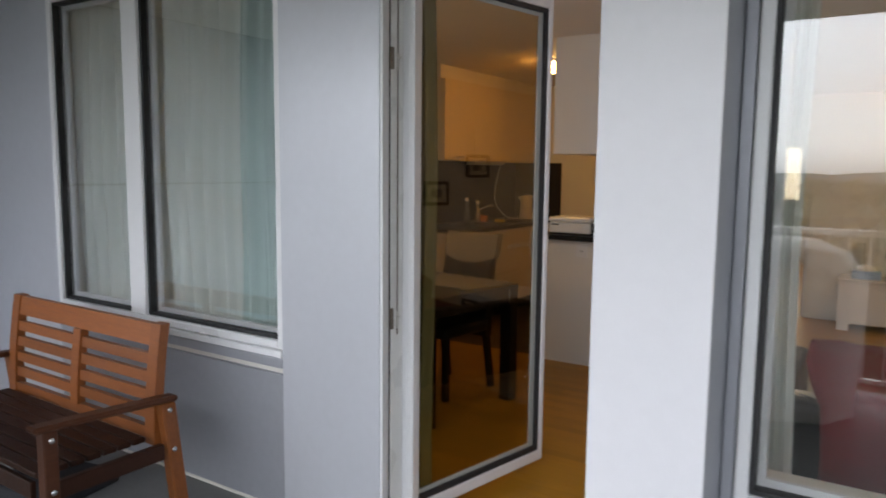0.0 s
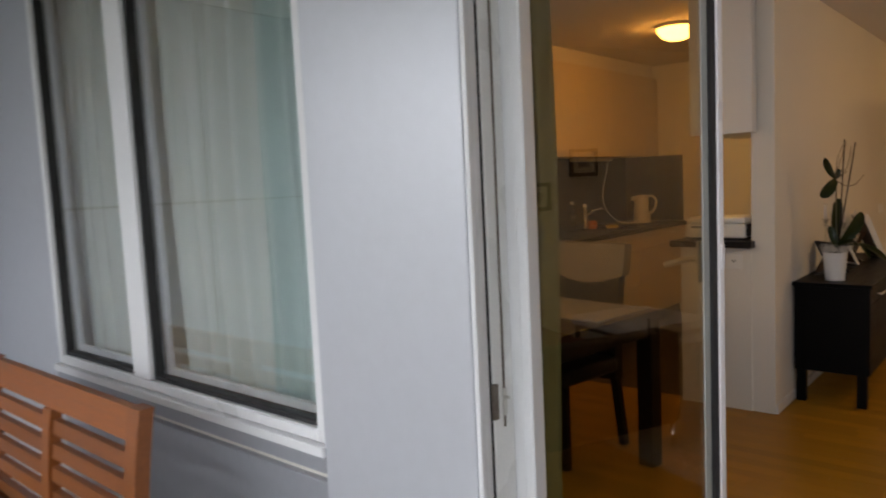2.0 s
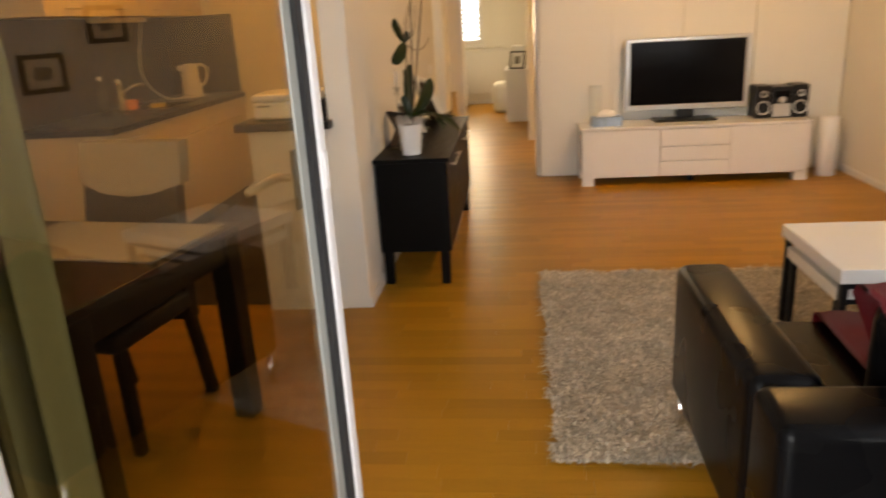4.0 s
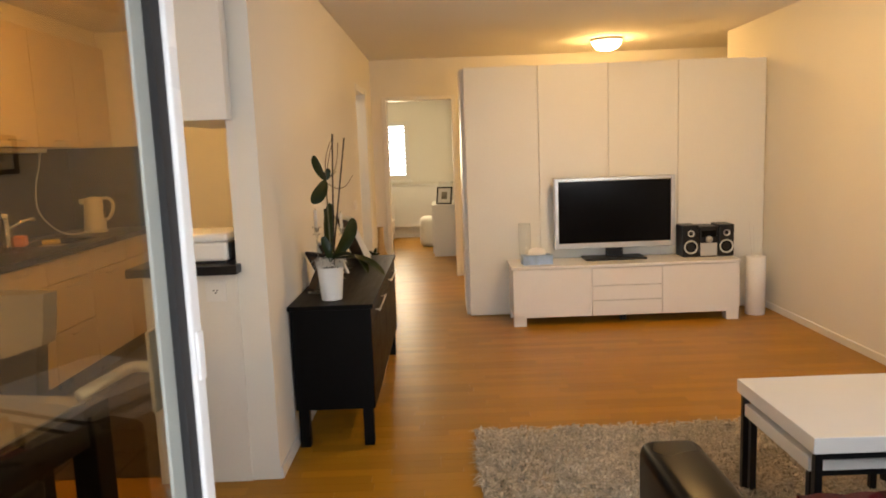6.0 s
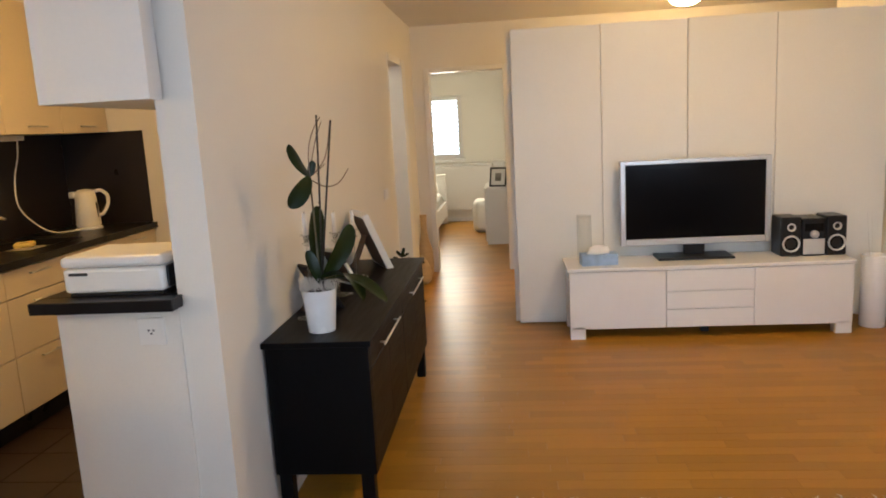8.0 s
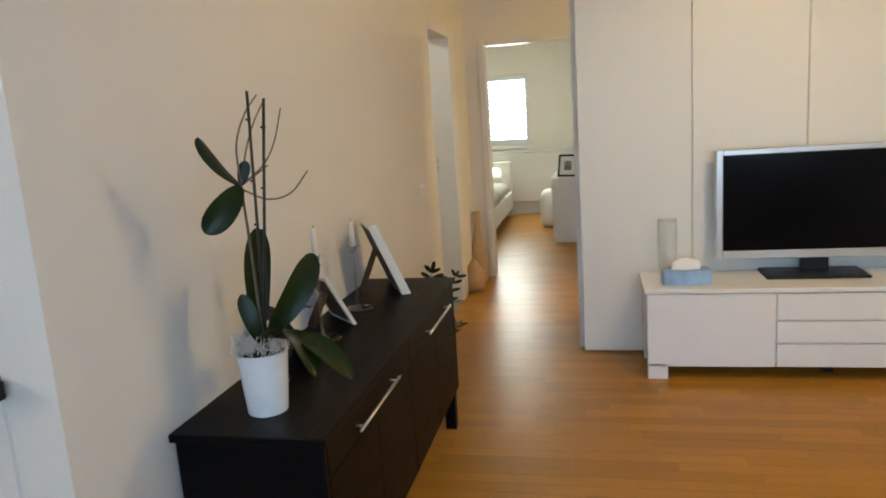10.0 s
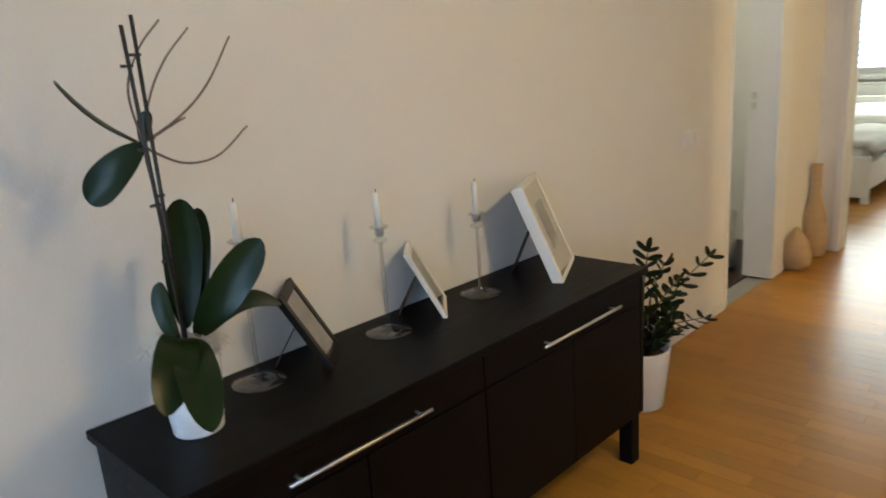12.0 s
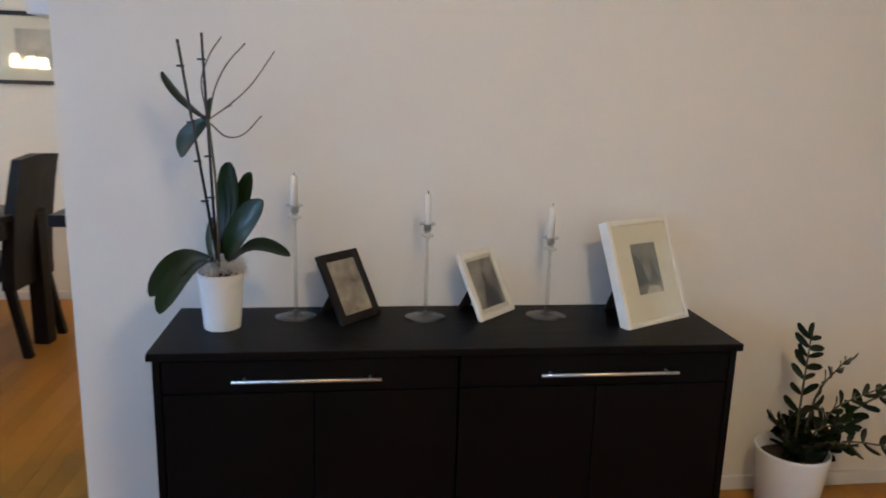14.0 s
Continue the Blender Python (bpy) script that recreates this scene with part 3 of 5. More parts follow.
    bx(dfr, "keeper", (-1.4395, SY0 + 0.030, z - 0.03), (-1.429, SY0 + 0.044, z + 0.045), RUSTY, 0.001, "dark steel keeper")
    tube(dfr, "latch_pin", [(-1.434, SY0 + 0.072, z + 0.01), (-1.420, SY0 + 0.066, z + 0.012)], 0.004, STEEL)
bx(dfr, "jamb", (-0.60, SY0 + 0.022, 0.0), (-0.421, SY0 + 0.10, 2.3), FRAME_ALU, 0.004)
bx(dfr, "head", (-1.385, SY0 + 0.11, 2.24), (-0.6, SY0 + 0.16, 2.31), FRAME_ALU, 0.004)
bx(dfr, "threshold", (-1.44, SY0 - 0.01, 0.002), (-0.62, SY0 + 0.12, 0.05), STEEL, 0.004, "metal threshold")
# open leaf, hinged on the west jamb, swung inwards
leaf = tagged(thing("balcony_door", "glazed balcony door with white frame swung open inwards", "door", pose(LEAF[0], LEAF[1], 0, 0, 0, LEAF[2])), kind="structure")
LW = LEAF[3]
def leaf_box(name, x0, x1, z0, z1, y0, y1, mat, bev=0.004, label=""):
    return bx(leaf, name, (x0, y0, z0), (x1, y1, z1), mat, bev, label)
STILE, SEAL = 0.028, 0.052            # outer stile, then the black seal beside it
leaf_box("stile", 0, 0.06, 0.055, 2.25, -0.03, 0.03, FRAME_ALU)
leaf_box("stile", LW - STILE, LW, 0.055, 2.25, -0.03, 0.03, FRAME_ALU)
leaf_box("rail", 0.06, LW - STILE, 0.055, 0.105, -0.03, 0.03, FRAME_ALU)
leaf_box("rail", 0.06, LW - STILE, 2.20, 2.25, -0.03, 0.03, FRAME_ALU)
for a, b, z0, z1 in ((0.06, 0.08, 0.105, 2.20), (LW - SEAL, LW - STILE, 0.105, 2.20), (0.08, LW - SEAL, 0.105, 0.130), (0.08, LW - SEAL, 2.180, 2.20)):
    leaf_box("gasket", a, b, z0, z1, -0.022, 0.012, GASKET, 0, "black rubber gasket")
# grey strip in front of the pane, next to the seal
for a, b, z0, z1 in ((0.082, 0.105, 0.131, 2.179), (LW - SEAL - 0.034, LW - SEAL - 0.002, 0.131, 2.179), (0.106, LW - SEAL - 0.035, 0.131, 0.150), (0.106, LW - SEAL - 0.035, 2.160, 2.179)):
    leaf_box("pane_edge_strip", a, b, z0, z1, -0.011, -0.0045, FRAME_GREY, 0.002)
leaf_box("pane", 0.07, LW - SEAL + 0.004, 0.126, 2.184, -0.004, 0.004, DOOR_PANE, 0, "tinted reflecting door glass").visible_shadow = False
# chrome plate's bright reflection is put in as a pale coating
leaf_box("latch_plate", LW - 0.021, LW - 0.002, 1.08, 1.16, -0.0335, -0.004, FRAME_ALU, 0.003, "latch plate, coloured pale for the bright reflection on chrome")
h = leaf_box("handle_plate", LW - 0.060, LW - 0.026, 1.04, 1.17, 0.03, 0.037, STEEL, 0.002)
tube(h, "lever", [(LW - 0.045, 0.034, 1.11), (LW - 0.045, 0.07, 1.11), (LW - 0.055, 0.075, 1.11), (LW - 0.165, 0.075, 1.105)], 0.009, STEEL)

# ---- living room ----
def sideboard():
    t = thing("sideboard", "black-brown veneered sideboard with steel bar handles", "sideboard", pose(-1.712, 6.855, 0))
    W, L, H = 0.411, 1.650, 0.712
    bx(t, "top", (0, 0, H - 0.022), (W, L, H), BLACKBROWN, 0.003)
    bx(t, "side_panel", (0.01, 0.012, 0.19), (W - 0.012, 0.032, H - 0.022), BLACKBROWN, 0.002)
    bx(t, "side_panel", (0.01, L - 0.032, 0.19), (W - 0.012, L - 0.012, H - 0.022), BLACKBROWN, 0.002)
    bx(t, "back_panel", (0.005, 0.032, 0.19), (0.015, L - 0.032, H - 0.022), BLACKBROWN, 0)
    bx(t, "bottom_panel", (0.015, 0.032, 0.19), (W - 0.03, L - 0.032, 0.21), BLACKBROWN, 0.002)
    bx(t, "middle_panel", (0.015, L / 2 - 0.01, 0.21), (W - 0.04, L / 2 + 0.01, H - 0.022), BLACKBROWN, 0)
    for y0, y1, h0, h1 in ((0.036, L / 2 - 0.003, 0.216, 0.610), (L / 2 + 0.003, L - 0.036, 1.053, 1.454)):
        d = bx(t, "drawer_front", (W - 0.032, y0, 0.595), (W - 0.012, y1, H - 0.026), BLACKBROWN, 0.0015)
        tube(d, "handle", [(W + 0.012, h0, 0.634), (W + 0.012, h1, 0.634)], 0.005, STEEL, label="brushed steel bar handle")
        for y in (h0 + 0.03, h1 - 0.03):
            tube(d, "handle_foot", [(W - 0.013, y, 0.634), (W + 0.012, y, 0.634)], 0.004, STEEL)
        mid = (y0 + y1) / 2
        bx(t, "door", (W - 0.032, y0, 0.19), (W - 0.012, mid - 0.0015, 0.591), BLACKBROWN, 0.0015)
        bx(t, "door", (W - 0.032, mid + 0.0015, 0.19), (W - 0.012, y1, 0.591), BLACKBROWN, 0.0015)
    for x in (0.02, W - 0.075):
        for y in (0.015, L - 0.07):
            bx(t, "leg", (x, y, 0), (x + 0.05, y + 0.05, 0.19), BLACKBROWN, 0.002)
    return t
sideboard()

def wardrobe():
    t = thing("wardrobe", "tall white wardrobe wall with four plain doors", "wardrobe")
    bx(t, "carcass", (-0.75, 9.555, 0.0), (1.595, 9.80, 2.085), WARDROBE, 0.002)
    xs = [-0.752, -0.140, 0.442, 1.023, 1.597]
    for a, b in zip(xs, xs[1:]):
        bx(t, "door", (a + 0.002, 9.53, 0.012), (b - 0.002, 9.552, 2.09), WARDROBE, 0.002)
    bx(t, "filler_panel", (1.600, 9.545, 0.0), (EX - 0.016, 9.56, 2.085), WARDROBE, 0.002)
    return t
wardrobe()

def tv_bench():
    t = thing("tv_bench", "white high-gloss TV bench with drawers between two doors", "tv bench", pose(-0.418, 9.10, 0))
    L, D, H = 1.795, 0.41, 0.485
    bx(t, "top", (-0.014, -0.008, H - 0.022), (L + 0.014, D, H), WHITE_GLOSS, 0.003)
    bx(t, "carcass", (0.0, 0.02, 0.085), (L, D - 0.005, H - 0.022), WHITE_GLOSS, 0.002)
    for a, b in ((0.0, 0.625), (1.188, 1.80)):
        bx(t, "door", (a, 0, 0.07), (b - 0.003, 0.019, H - 0.026), WHITE_GLOSS, 0.002)
    for z0, z1 in ((0.07, 0.190), (0.198, 0.310), (0.318, H - 0.030)):
        bx(t, "drawer", (0.628, 0, z0), (1.185, 0.019, z1), WHITE_GLOSS, 0.004)
    for x in (0.0, L - 0.10):
        for y in (0.0, D - 0.09):
            bx(t, "foot", (x, y, 0), (x + 0.10, y + 0.08, 0.085), WHITE_GLOSS, 0.003)
    bx(t, "middle_foot", (0.88, 0.12, 0), (0.93, 0.17, 0.085), BLACK_PLASTIC, 0.002)
    return t
tv_bench()

def television():
    t = thing("television", "flat television with silver frame and dark screen", "television", pose(-0.037, 9.40, 0.485))
    W, Z0, Z1 = 0.995, 0.088, 0.674
    bm = bmesh.new()
    for lo, hi in (((0, -0.012, Z0), (0.035, 0.05, Z1)), ((W - 0.035, -0.012, Z0), (W, 0.05, Z1)), ((0.035, -0.012, Z0), (W - 0.035, 0.05, Z0 + 0.045)), ((0.035, -0.012, Z1 - 0.03), (W - 0.035, 0.05, Z1))):
        box(bm, lo, hi, 0.004)
    part("bezel", bm, SILVER, t, "silver grey bezel")
    bx(t, "screen", (0.034, -0.004, Z0 + 0.044), (W - 0.034, 0.002, Z1 - 0.029), SCREEN, 0, "dark glossy screen")
    bx(t, "back_cover", (0.02, 0.003, Z0 + 0.02), (W - 0.02, 0.07, Z1 - 0.02), BLACK_PLASTIC, 0.015)
    bx(t, "neck", (W / 2 - 0.07, 0.0, 0.012), (W / 2 + 0.07, 0.045, Z0 + 0.03), BLACK_PLASTIC, 0.01)
    bx(t, "stand_plate", (W / 2 - 0.265, -0.13, 0.0), (W / 2 + 0.235, 0.10, 0.016), BLACK_PLASTIC, 0.006, "black glossy stand plate")
television()

def stereo():
    t = thing("stereo", "black and silver compact stereo with two round speakers", "stereo", pose(0.985, 9.27, 0.485))
    for x, a in ((0.0, "speaker"), (0.288, "speaker")):
        s = bx(t, "speaker", (x, 0, 0), (x + 0.128, 0.19, 0.262), BLACK_PLASTIC, 0.01)
        for z, r in ((0.085, 0.056), (0.195, 0.027)):
            bm = bmesh.new()
            n = 28
            prof = [(r, 0.0), (r, -0.010), (r * 0.88, -0.010), (r * 0.78, -0.002)]
            rings = [[bm.verts.new((x + 0.064 + q * math.cos(6.2832 * i / n), y, z + q * math.sin(6.2832 * i / n))) for i in range(n)] for q, y in prof]
            for p, q in zip(rings, rings[1:]):
                for i in range(n):
                    bm.faces.new((p[i], p[(i + 1) % n], q[(i + 1) % n], q[i]))
            bmesh.ops.recalc_face_normals(bm, faces=bm.faces)
            part("speaker_ring", bm, SILVER, s, "bright metal speaker ring", True)
            bm = bmesh.new()
            mid = bm.verts.new((x + 0.064, 0.012 - 0.002, z))
            ring = [bm.verts.new((x + 0.064 + r * 0.8 * math.cos(6.2832 * i / n), -0.003, z + r * 0.8 * math.sin(6.2832 * i / n))) for i in range(n)]
            for i in range(n):
                bm.faces.new((mid, ring[i], ring[(i + 1) % n]))
            part("speaker_cone", bm, SCREEN if r > 0.04 else SILVER, s)
    u = bx(t, "main_unit", (0.132, 0.0, 0), (0.284, 0.21, 0.25), BLACK_PLASTIC, 0.012)
    bx(u, "front_plate", (0.140, -0.006, 0.01), (0.276, 0.002, 0.115), SILVER, 0.004, "silver front plate")
    bx(u, "display", (0.150, -0.005, 0.165), (0.266, 0.002, 0.215), SCREEN, 0.002)
    tube(u, "dial", [(0.208, 0.0, 0.145), (0.208, -0.02, 0.145)], 0.026, SILVER, seg=20, label="silver volume dial")
stereo()

def tissue_box():
    t = thing("tissue_box", "blue printed tissue box with a tissue sticking out", "tissue box", pose(-0.21, 9.24, 0.485, 0, 0, 4))
    bx(t, "box", (-0.12, -0.06, 0), (0.12, 0.06, 0.075), BLUE_CARD, 0.003)
    bm = bmesh.new()
    bmesh.ops.create_icosphere(bm, subdivisions=3, radius=1.0)
    for v in bm.verts:
        q = 1 + 0.25 * noise.noise(v.co * 2.1 + Vector((3, 1, 2)))
        v.co = Vector((v.co.x * 0.075 * q, v.co.y * 0.03 * q, 0.082 + max(-0.01, v.co.z * 0.05 * q)))
    part("tissue", bm, TISSUE, t, "crumpled white tissue", True)
tissue_box()
vase_g = thing("glass_vase", "clear straight glass vase on the TV bench", "vase", pose(-0.285, 9.42, 0.485))
lathe(vase_g, "body", [(0, 0.002), (0.048, 0.002), (0.05, 0.008), (0.05, 0.315), (0.047, 0.315), (0.047, 0.30)], VASE_GLASS)
fv = thing("floor_vase", "tall white cylindrical floor vase", "vase", pose(1.575, 9.26, 0))
lathe(fv, "body", [(0, 0), (0.072, 0), (0.078, 0.006), (0.078, 0.476), (0.074, 0.482), (0.068, 0.478), (0.066, 0.05), (0, 0.05)], CERAMIC, seg=36)
for k, (dx, dy) in enumerate(((-0.02, 0.01), (0.025, -0.01), (0.0, 0.03), (-0.035, -0.015))):
    tube(fv, "twig", curve_pts([(dx * 0.5, dy * 0.5, 0.06), (dx, dy, 0.4), (dx * 2.1, dy * 2, 0.62 + 0.05 * k)], 6), 0.002, FLEECE, 0.001, 5, "pale dry twig")
sk = thing("wall_socket", "white wall socket low on the wall", "socket", pose(1.45, 9.52, 0.16))
bx(sk, "plate", (0.18, -0.004, -0.04), (0.26, 0.03, 0.04), WHITE_PLASTIC, 0.004)

def ceiling_lamp(x, y, label, opal):
    t = thing("ceiling_lamp", label, "ceiling lamp", pose(x, y, CEIL))
    lathe(t, "base", [(0, 0), (0.15, 0), (0.15, -0.02), (0.14, -0.025), (0, -0.025)], WHITE_PLASTIC, seg=36)
    lathe(t, "shade", [(0.138, -0.024), (0.132, -0.05), (0.105, -0.085), (0.06, -0.105), (0, -0.112)], opal, seg=36, label="glowing opal glass dome")
    return t
ceiling_lamp(0.68, 10.62, "lit opal glass dome lamp above the wardrobe", OPAL)
ceiling_lamp(0.40, 7.95, "lit opal glass dome lamp on the living room ceiling", OPAL_SOFT)
ceiling_lamp(-2.55, 10.35, "lit opal dome lamp on the bathroom ceiling", OPAL_BATH)
ceiling_lamp(-2.63, 7.45, "lit opal glass dome lamp in the kitchen", OPAL_KITCHEN)

def sofa():
    t = thing("sofa", "black leather sofa with low arms and chrome legs", "sofa", pose(-0.43, 4.40, 0))
    L, D, H = 2.05, 1.00, 0.62
    def pad(name, lo, hi, bev=0.035, label=""):
        ob = bx(t, name, lo, hi, LEATHER, bev, label, seg=4)
        ob.data.polygons.foreach_set("use_smooth", [True] * len(ob.data.polygons))
        return ob
    pad("arm", (0, 0.203, 0.16), (0.17, D, H), 0.038)
    pad("arm", (L - 0.17, 0.203, 0.16), (L, D, H), 0.038)
    pad("back", (0, 0, 0.16), (L, 0.20, H), 0.032)
    pad("seat_frame", (0.172, 0.203, 0.16), (L - 0.172, D - 0.02, 0.27), 0.02)
    for k in range(2):
        w = (L - 0.34) / 2
        pad("seat_cushion", (0.172 + k * w, 0.20, 0.27), (0.168 + (k + 1) * w, D, 0.42), 0.05)
        pad("back_cushion", (0.172 + k * w + (0.12 if k == 0 else 0), 0.203, 0.42), (0.168 + (k + 1) * w, 0.36, 0.77), 0.06)
    for x in (0.03, L - 0.03):
        for y in (0.05, D - 0.04):
            tube(t, "leg", [(x, y, 0), (x, y, 0.165)], 0.014, CHROME, seg=14, label="chrome leg")
    return t
sofa()
def throw():
    t = thing("throw_blanket", "dark red wool throw hanging over the sofa back", "blanket")
    bm = bmesh.new()
    prof = [(4.37, 0.22), (4.365, 0.45), (4.375, 0.62), (4.42, 0.68), (4.50, 0.74), (4.60, 0.792), (4.70, 0.80), (4.775, 0.75), (4.80, 0.60), (4.84, 0.47), (5.0, 0.455), (5.2, 0.455), (5.36, 0.45), (5.385, 0.36)]
    SLIP = [0.08, 0.08, 0.07, 0.03, 0, 0, 0, 0.03, 0.10, 0.15, 0.17, 0.18, 0.19, 0.19]
    nx = 44
    grid = []
    for i in range(nx + 1):
        x = -0.19 + 1.34 * i / nx
        row = []
        for j, (y, z) in enumerate(prof):
            f = 0.018 * noise.noise(Vector((x * 5, j * 0.35, 3.1))) + 0.010 * math.sin(x * 22 + j * 0.6)
            row.append(bm.verts.new((x + SLIP[j] * (1 - i / nx), y + (f if j in (0, 1, 2, 7, 8, 13) else 0), z + abs(f) * 0.9)))
        grid.append(row)
    for i in range(nx):
        for j in range(len(prof) - 1):
            bm.faces.new((grid[i][j], grid[i + 1][j], grid[i + 1][j + 1], grid[i][j + 1]))
    bmesh.ops.solidify(bm, geom=bm.faces[:], thickness=0.008)
    part("cloth", bm, RED_WOOL, t, "", True)
throw()

def nest_table(name, x0, y0, w, d, h, label, th, panel):
    t = thing(name, label, "coffee table", pose(x0, y0, 0), group="nest of tables")
    bx(t, "tabletop", (0, 0, h - th), (w, d, h), WHITE_GLOSS, 0.003)
    for x in (0.012, w - 0.037):
        for y in (0.012, d - 0.037):
            bx(t, "leg", (x, y, 0.012), (x + 0.025, y + 0.025, h - th), BLACK_PLASTIC, 0.002, "black metal leg")
    bx(t, "apron", (0.037, 0.014, h - th - 0.025), (w - 0.037, 0.034, h - th), BLACK_PLASTIC, 0.001)
    bx(t, "apron", (0.037, d - 0.034, h - th - 0.025), (w - 0.037, d - 0.014, h - th), BLACK_PLASTIC, 0.001)
    return t
nest_table("coffee_table", 0.212, 5.68, 0.62, 0.605, 0.475, "white gloss coffee table with black legs", 0.055, False)
nest_table("side_table", 0.225, 5.74, 0.53, 0.50, 0.385, "low white nesting table pushed under the coffee table", 0.05, True)

def rug():
    x0, x1, y0, y1 = -0.825, 1.45, 5.17, 6.95
    t = thing("rug", "thick grey-beige shag rug on the parquet", "rug")
    bx(t, "backing", (x0 + 0.02, y0 + 0.02, 0.002), (x1 - 0.02, y1 - 0.02, 0.012), PILE, 0.002)
    r = np.random.RandomState(3)
    n = 52000
    px, py = r.uniform(x0, x1, n), r.uniform(y0, y1, n)
    ang = r.uniform(0, 2 * np.pi, n)
    clump = np.array([noise.noise(Vector((a * 9, b * 9, 1.0))) for a, b in zip(px[:n], py[:n])])
    ang = ang * 0.55 + clump * 5.0
    ln = r.uniform(0.030, 0.065, n)
    hgt = r.uniform(0.018, 0.038, n) * (1 + 0.6 * clump)
    wd = r.uniform(0.003, 0.006, n)
    dx, dy = np.cos(ang), np.sin(ang)
    sx, sy = -dy * wd, dx * wd
    b0 = np.stack([px - sx, py - sy, np.full(n, 0.008)], 1)
    b1 = np.stack([px + sx, py + sy, np.full(n, 0.008)], 1)
    mx, my = px + dx * ln * 0.35, py + dy * ln * 0.35
    m0 = np.stack([mx - sx, my - sy, hgt], 1)
    m1 = np.stack([mx + sx, my + sy, hgt], 1)
    tip = np.stack([px + dx * ln, py + dy * ln, hgt * 0.75], 1)
    vs = np.stack([b0, b1, m1, m0, tip], 1).reshape(-1, 3)
    base = np.arange(n) * 5
    quads = np.stack([base, base + 1, base + 2, base + 3], 1).tolist()
    tris = np.stack([base + 3, base + 2, base + 4], 1).tolist()
    me = bpy.data.meshes.new("shag")
    me.from_pydata(vs.tolist(), [], quads + tris)
    ob = link("shag", me, PILE, t, "grey-beige shaggy pile")
    ob["kind"] = "stuff"
rug()
for lbl, y0, y1, z0, z1 in (("black framed picture on the cream wall", 6.39, 6.67, 1.385, 1.61), ("black framed picture hung lower on the cream wall", 5.91, 6.19, 1.125, 1.35)):
    t = thing("wall_picture", lbl, "picture", pose(EX, 0, 0), group="pictures over the sofa")
    bm = bmesh.new()
    for lo, hi in (((-0.025, y0, z0), (0, y0 + 0.03, z1)), ((-0.025, y1 - 0.03, z0), (0, y1, z1)), ((-0.025, y0 + 0.03, z0), (0, y1 - 0.03, z0 + 0.03)), ((-0.025, y0 + 0.03, z1 - 0.03), (0, y1 - 0.03, z1))):
        box(bm, lo, hi, 0.002)
    part("frame", bm, BLACK_FRAME, t)
    bx(t, "mat", (-0.012, y0 + 0.03, z0 + 0.03), (-0.004, y1 - 0.03, z1 - 0.03), MATBOARD, 0)
    bx(t, "print", (-0.015, y0 + 0.085, z0 + 0.075), (-0.013, y1 - 0.085, z1 - 0.075), PRINT, 0)

# ---- curtains ----
def curtain(name, label, x0, x1, y, z0, z1, mat, folds, amp, seed):
    t = thing(name, label, "curtain")
    bm = bmesh.new()
    n, m = max(24, int(folds * 12)), 8
    rr = random.Random(seed)
    ph = [rr.uniform(0, 6.28) for _ in range(4)]
    grid = []
    for i in range(n + 1):
        u = i / n
        row = []
        for j in range(m + 1):
            v = j / m
            f = math.sin(folds * 6.2832 * u + ph[0] + 0.5 * math.sin(v * 2 + ph[1])) + 0.4 * math.sin(folds * 2.3 * 6.2832 * u + ph[2])
            row.append(bm.verts.new((x0 + (x1 - x0) * u + 0.01 * math.sin(7 * v + ph[3]), y + amp * f, z0 + (z1 - z0) * v)))
        grid.append(row)
    for i in range(n):
        for j in range(m):
            bm.faces.new((grid[i][j], grid[i + 1][j], grid[i + 1][j + 1], grid[i][j + 1]))
    part("cloth", bm, mat, t, "", True)
curtain("curtain", "off-white sheer curtain in folds behind the balcony window", -3.598, -2.34, 3.645, 0.75, 2.29, SHEER, 10, 0.040, 1)
curtain("curtain", "pale teal curtain gathered beside the window", -2.33, -1.88, 3.64, 0.75, 2.29, TEAL_CLOTH, 4, 0.036, 2)
curtain("curtain", "grey-green curtain gathered beside the balcony door", -1.80, -1.54, 3.95, 0.03, 2.38, GREEN_CLOTH, 4, 0.026, 3)
curtain("curtain", "off-white curtain gathered at the wide window", -0.25, -0.16, 3.92, 0.05, 2.38, SHEER, 3, 0.02, 4)

# ---- kitchen ----
def handle_bar(parent, a, b, r=0.005):
    a, b = Vector(a), Vector(b)
    tube(parent, "handle", [a, b], r, STEEL, label="steel bar handle")
    d = (b - a).normalized() * 0.015
    for p in (a + d, b - d):
        tube(parent, "handle_foot", [p, p + Vector((-0.022, 0, 0))], 0.004, STEEL)
KX = -3.30
def base_cabinet(y0, y1, drawers):
    t = thing("base_cabinet", "cream kitchen base cabinet with steel bar handles", "cabinet", group="kitchen base cabinets")
    bx(t, "body", (-3.90, y0 + 0.001, 0.12), (KX - 0.02, y1 - 0.001, 0.87), CREAM_FRONT, 0)
    bx(t, "plinth", (-3.85, y0, 0.0), (KX - 0.06, y1, 0.12), DARK_STONE, 0)
    zs = {1: [(0.12, 0.72), (0.724, 0.866)], 3: [(0.12, 0.42), (0.424, 0.72), (0.724, 0.866)]}[drawers]
    for z0, z1 in zs:
        d = bx(t, "drawer" if drawers == 3 or z0 > 0.7 else "door", (KX - 0.019, y0 + 0.002, z0), (KX, y1 - 0.002, z1 - 0.002), CREAM_FRONT, 0.002)
        c = (y0 + y1) / 2
        handle_bar(d, (KX + 0.022, c - 0.08, z1 - 0.04), (KX + 0.022, c + 0.08, z1 - 0.04))
for k, (a, b, n) in enumerate(((7.10, 7.66, 3), (7.66, 8.18, 3), (8.18, 8.70, 1), (8.70, 9.21, 1))):
    base_cabinet(a, b, n)
wt = thing("worktop", "dark polished stone kitchen worktop", "worktop")
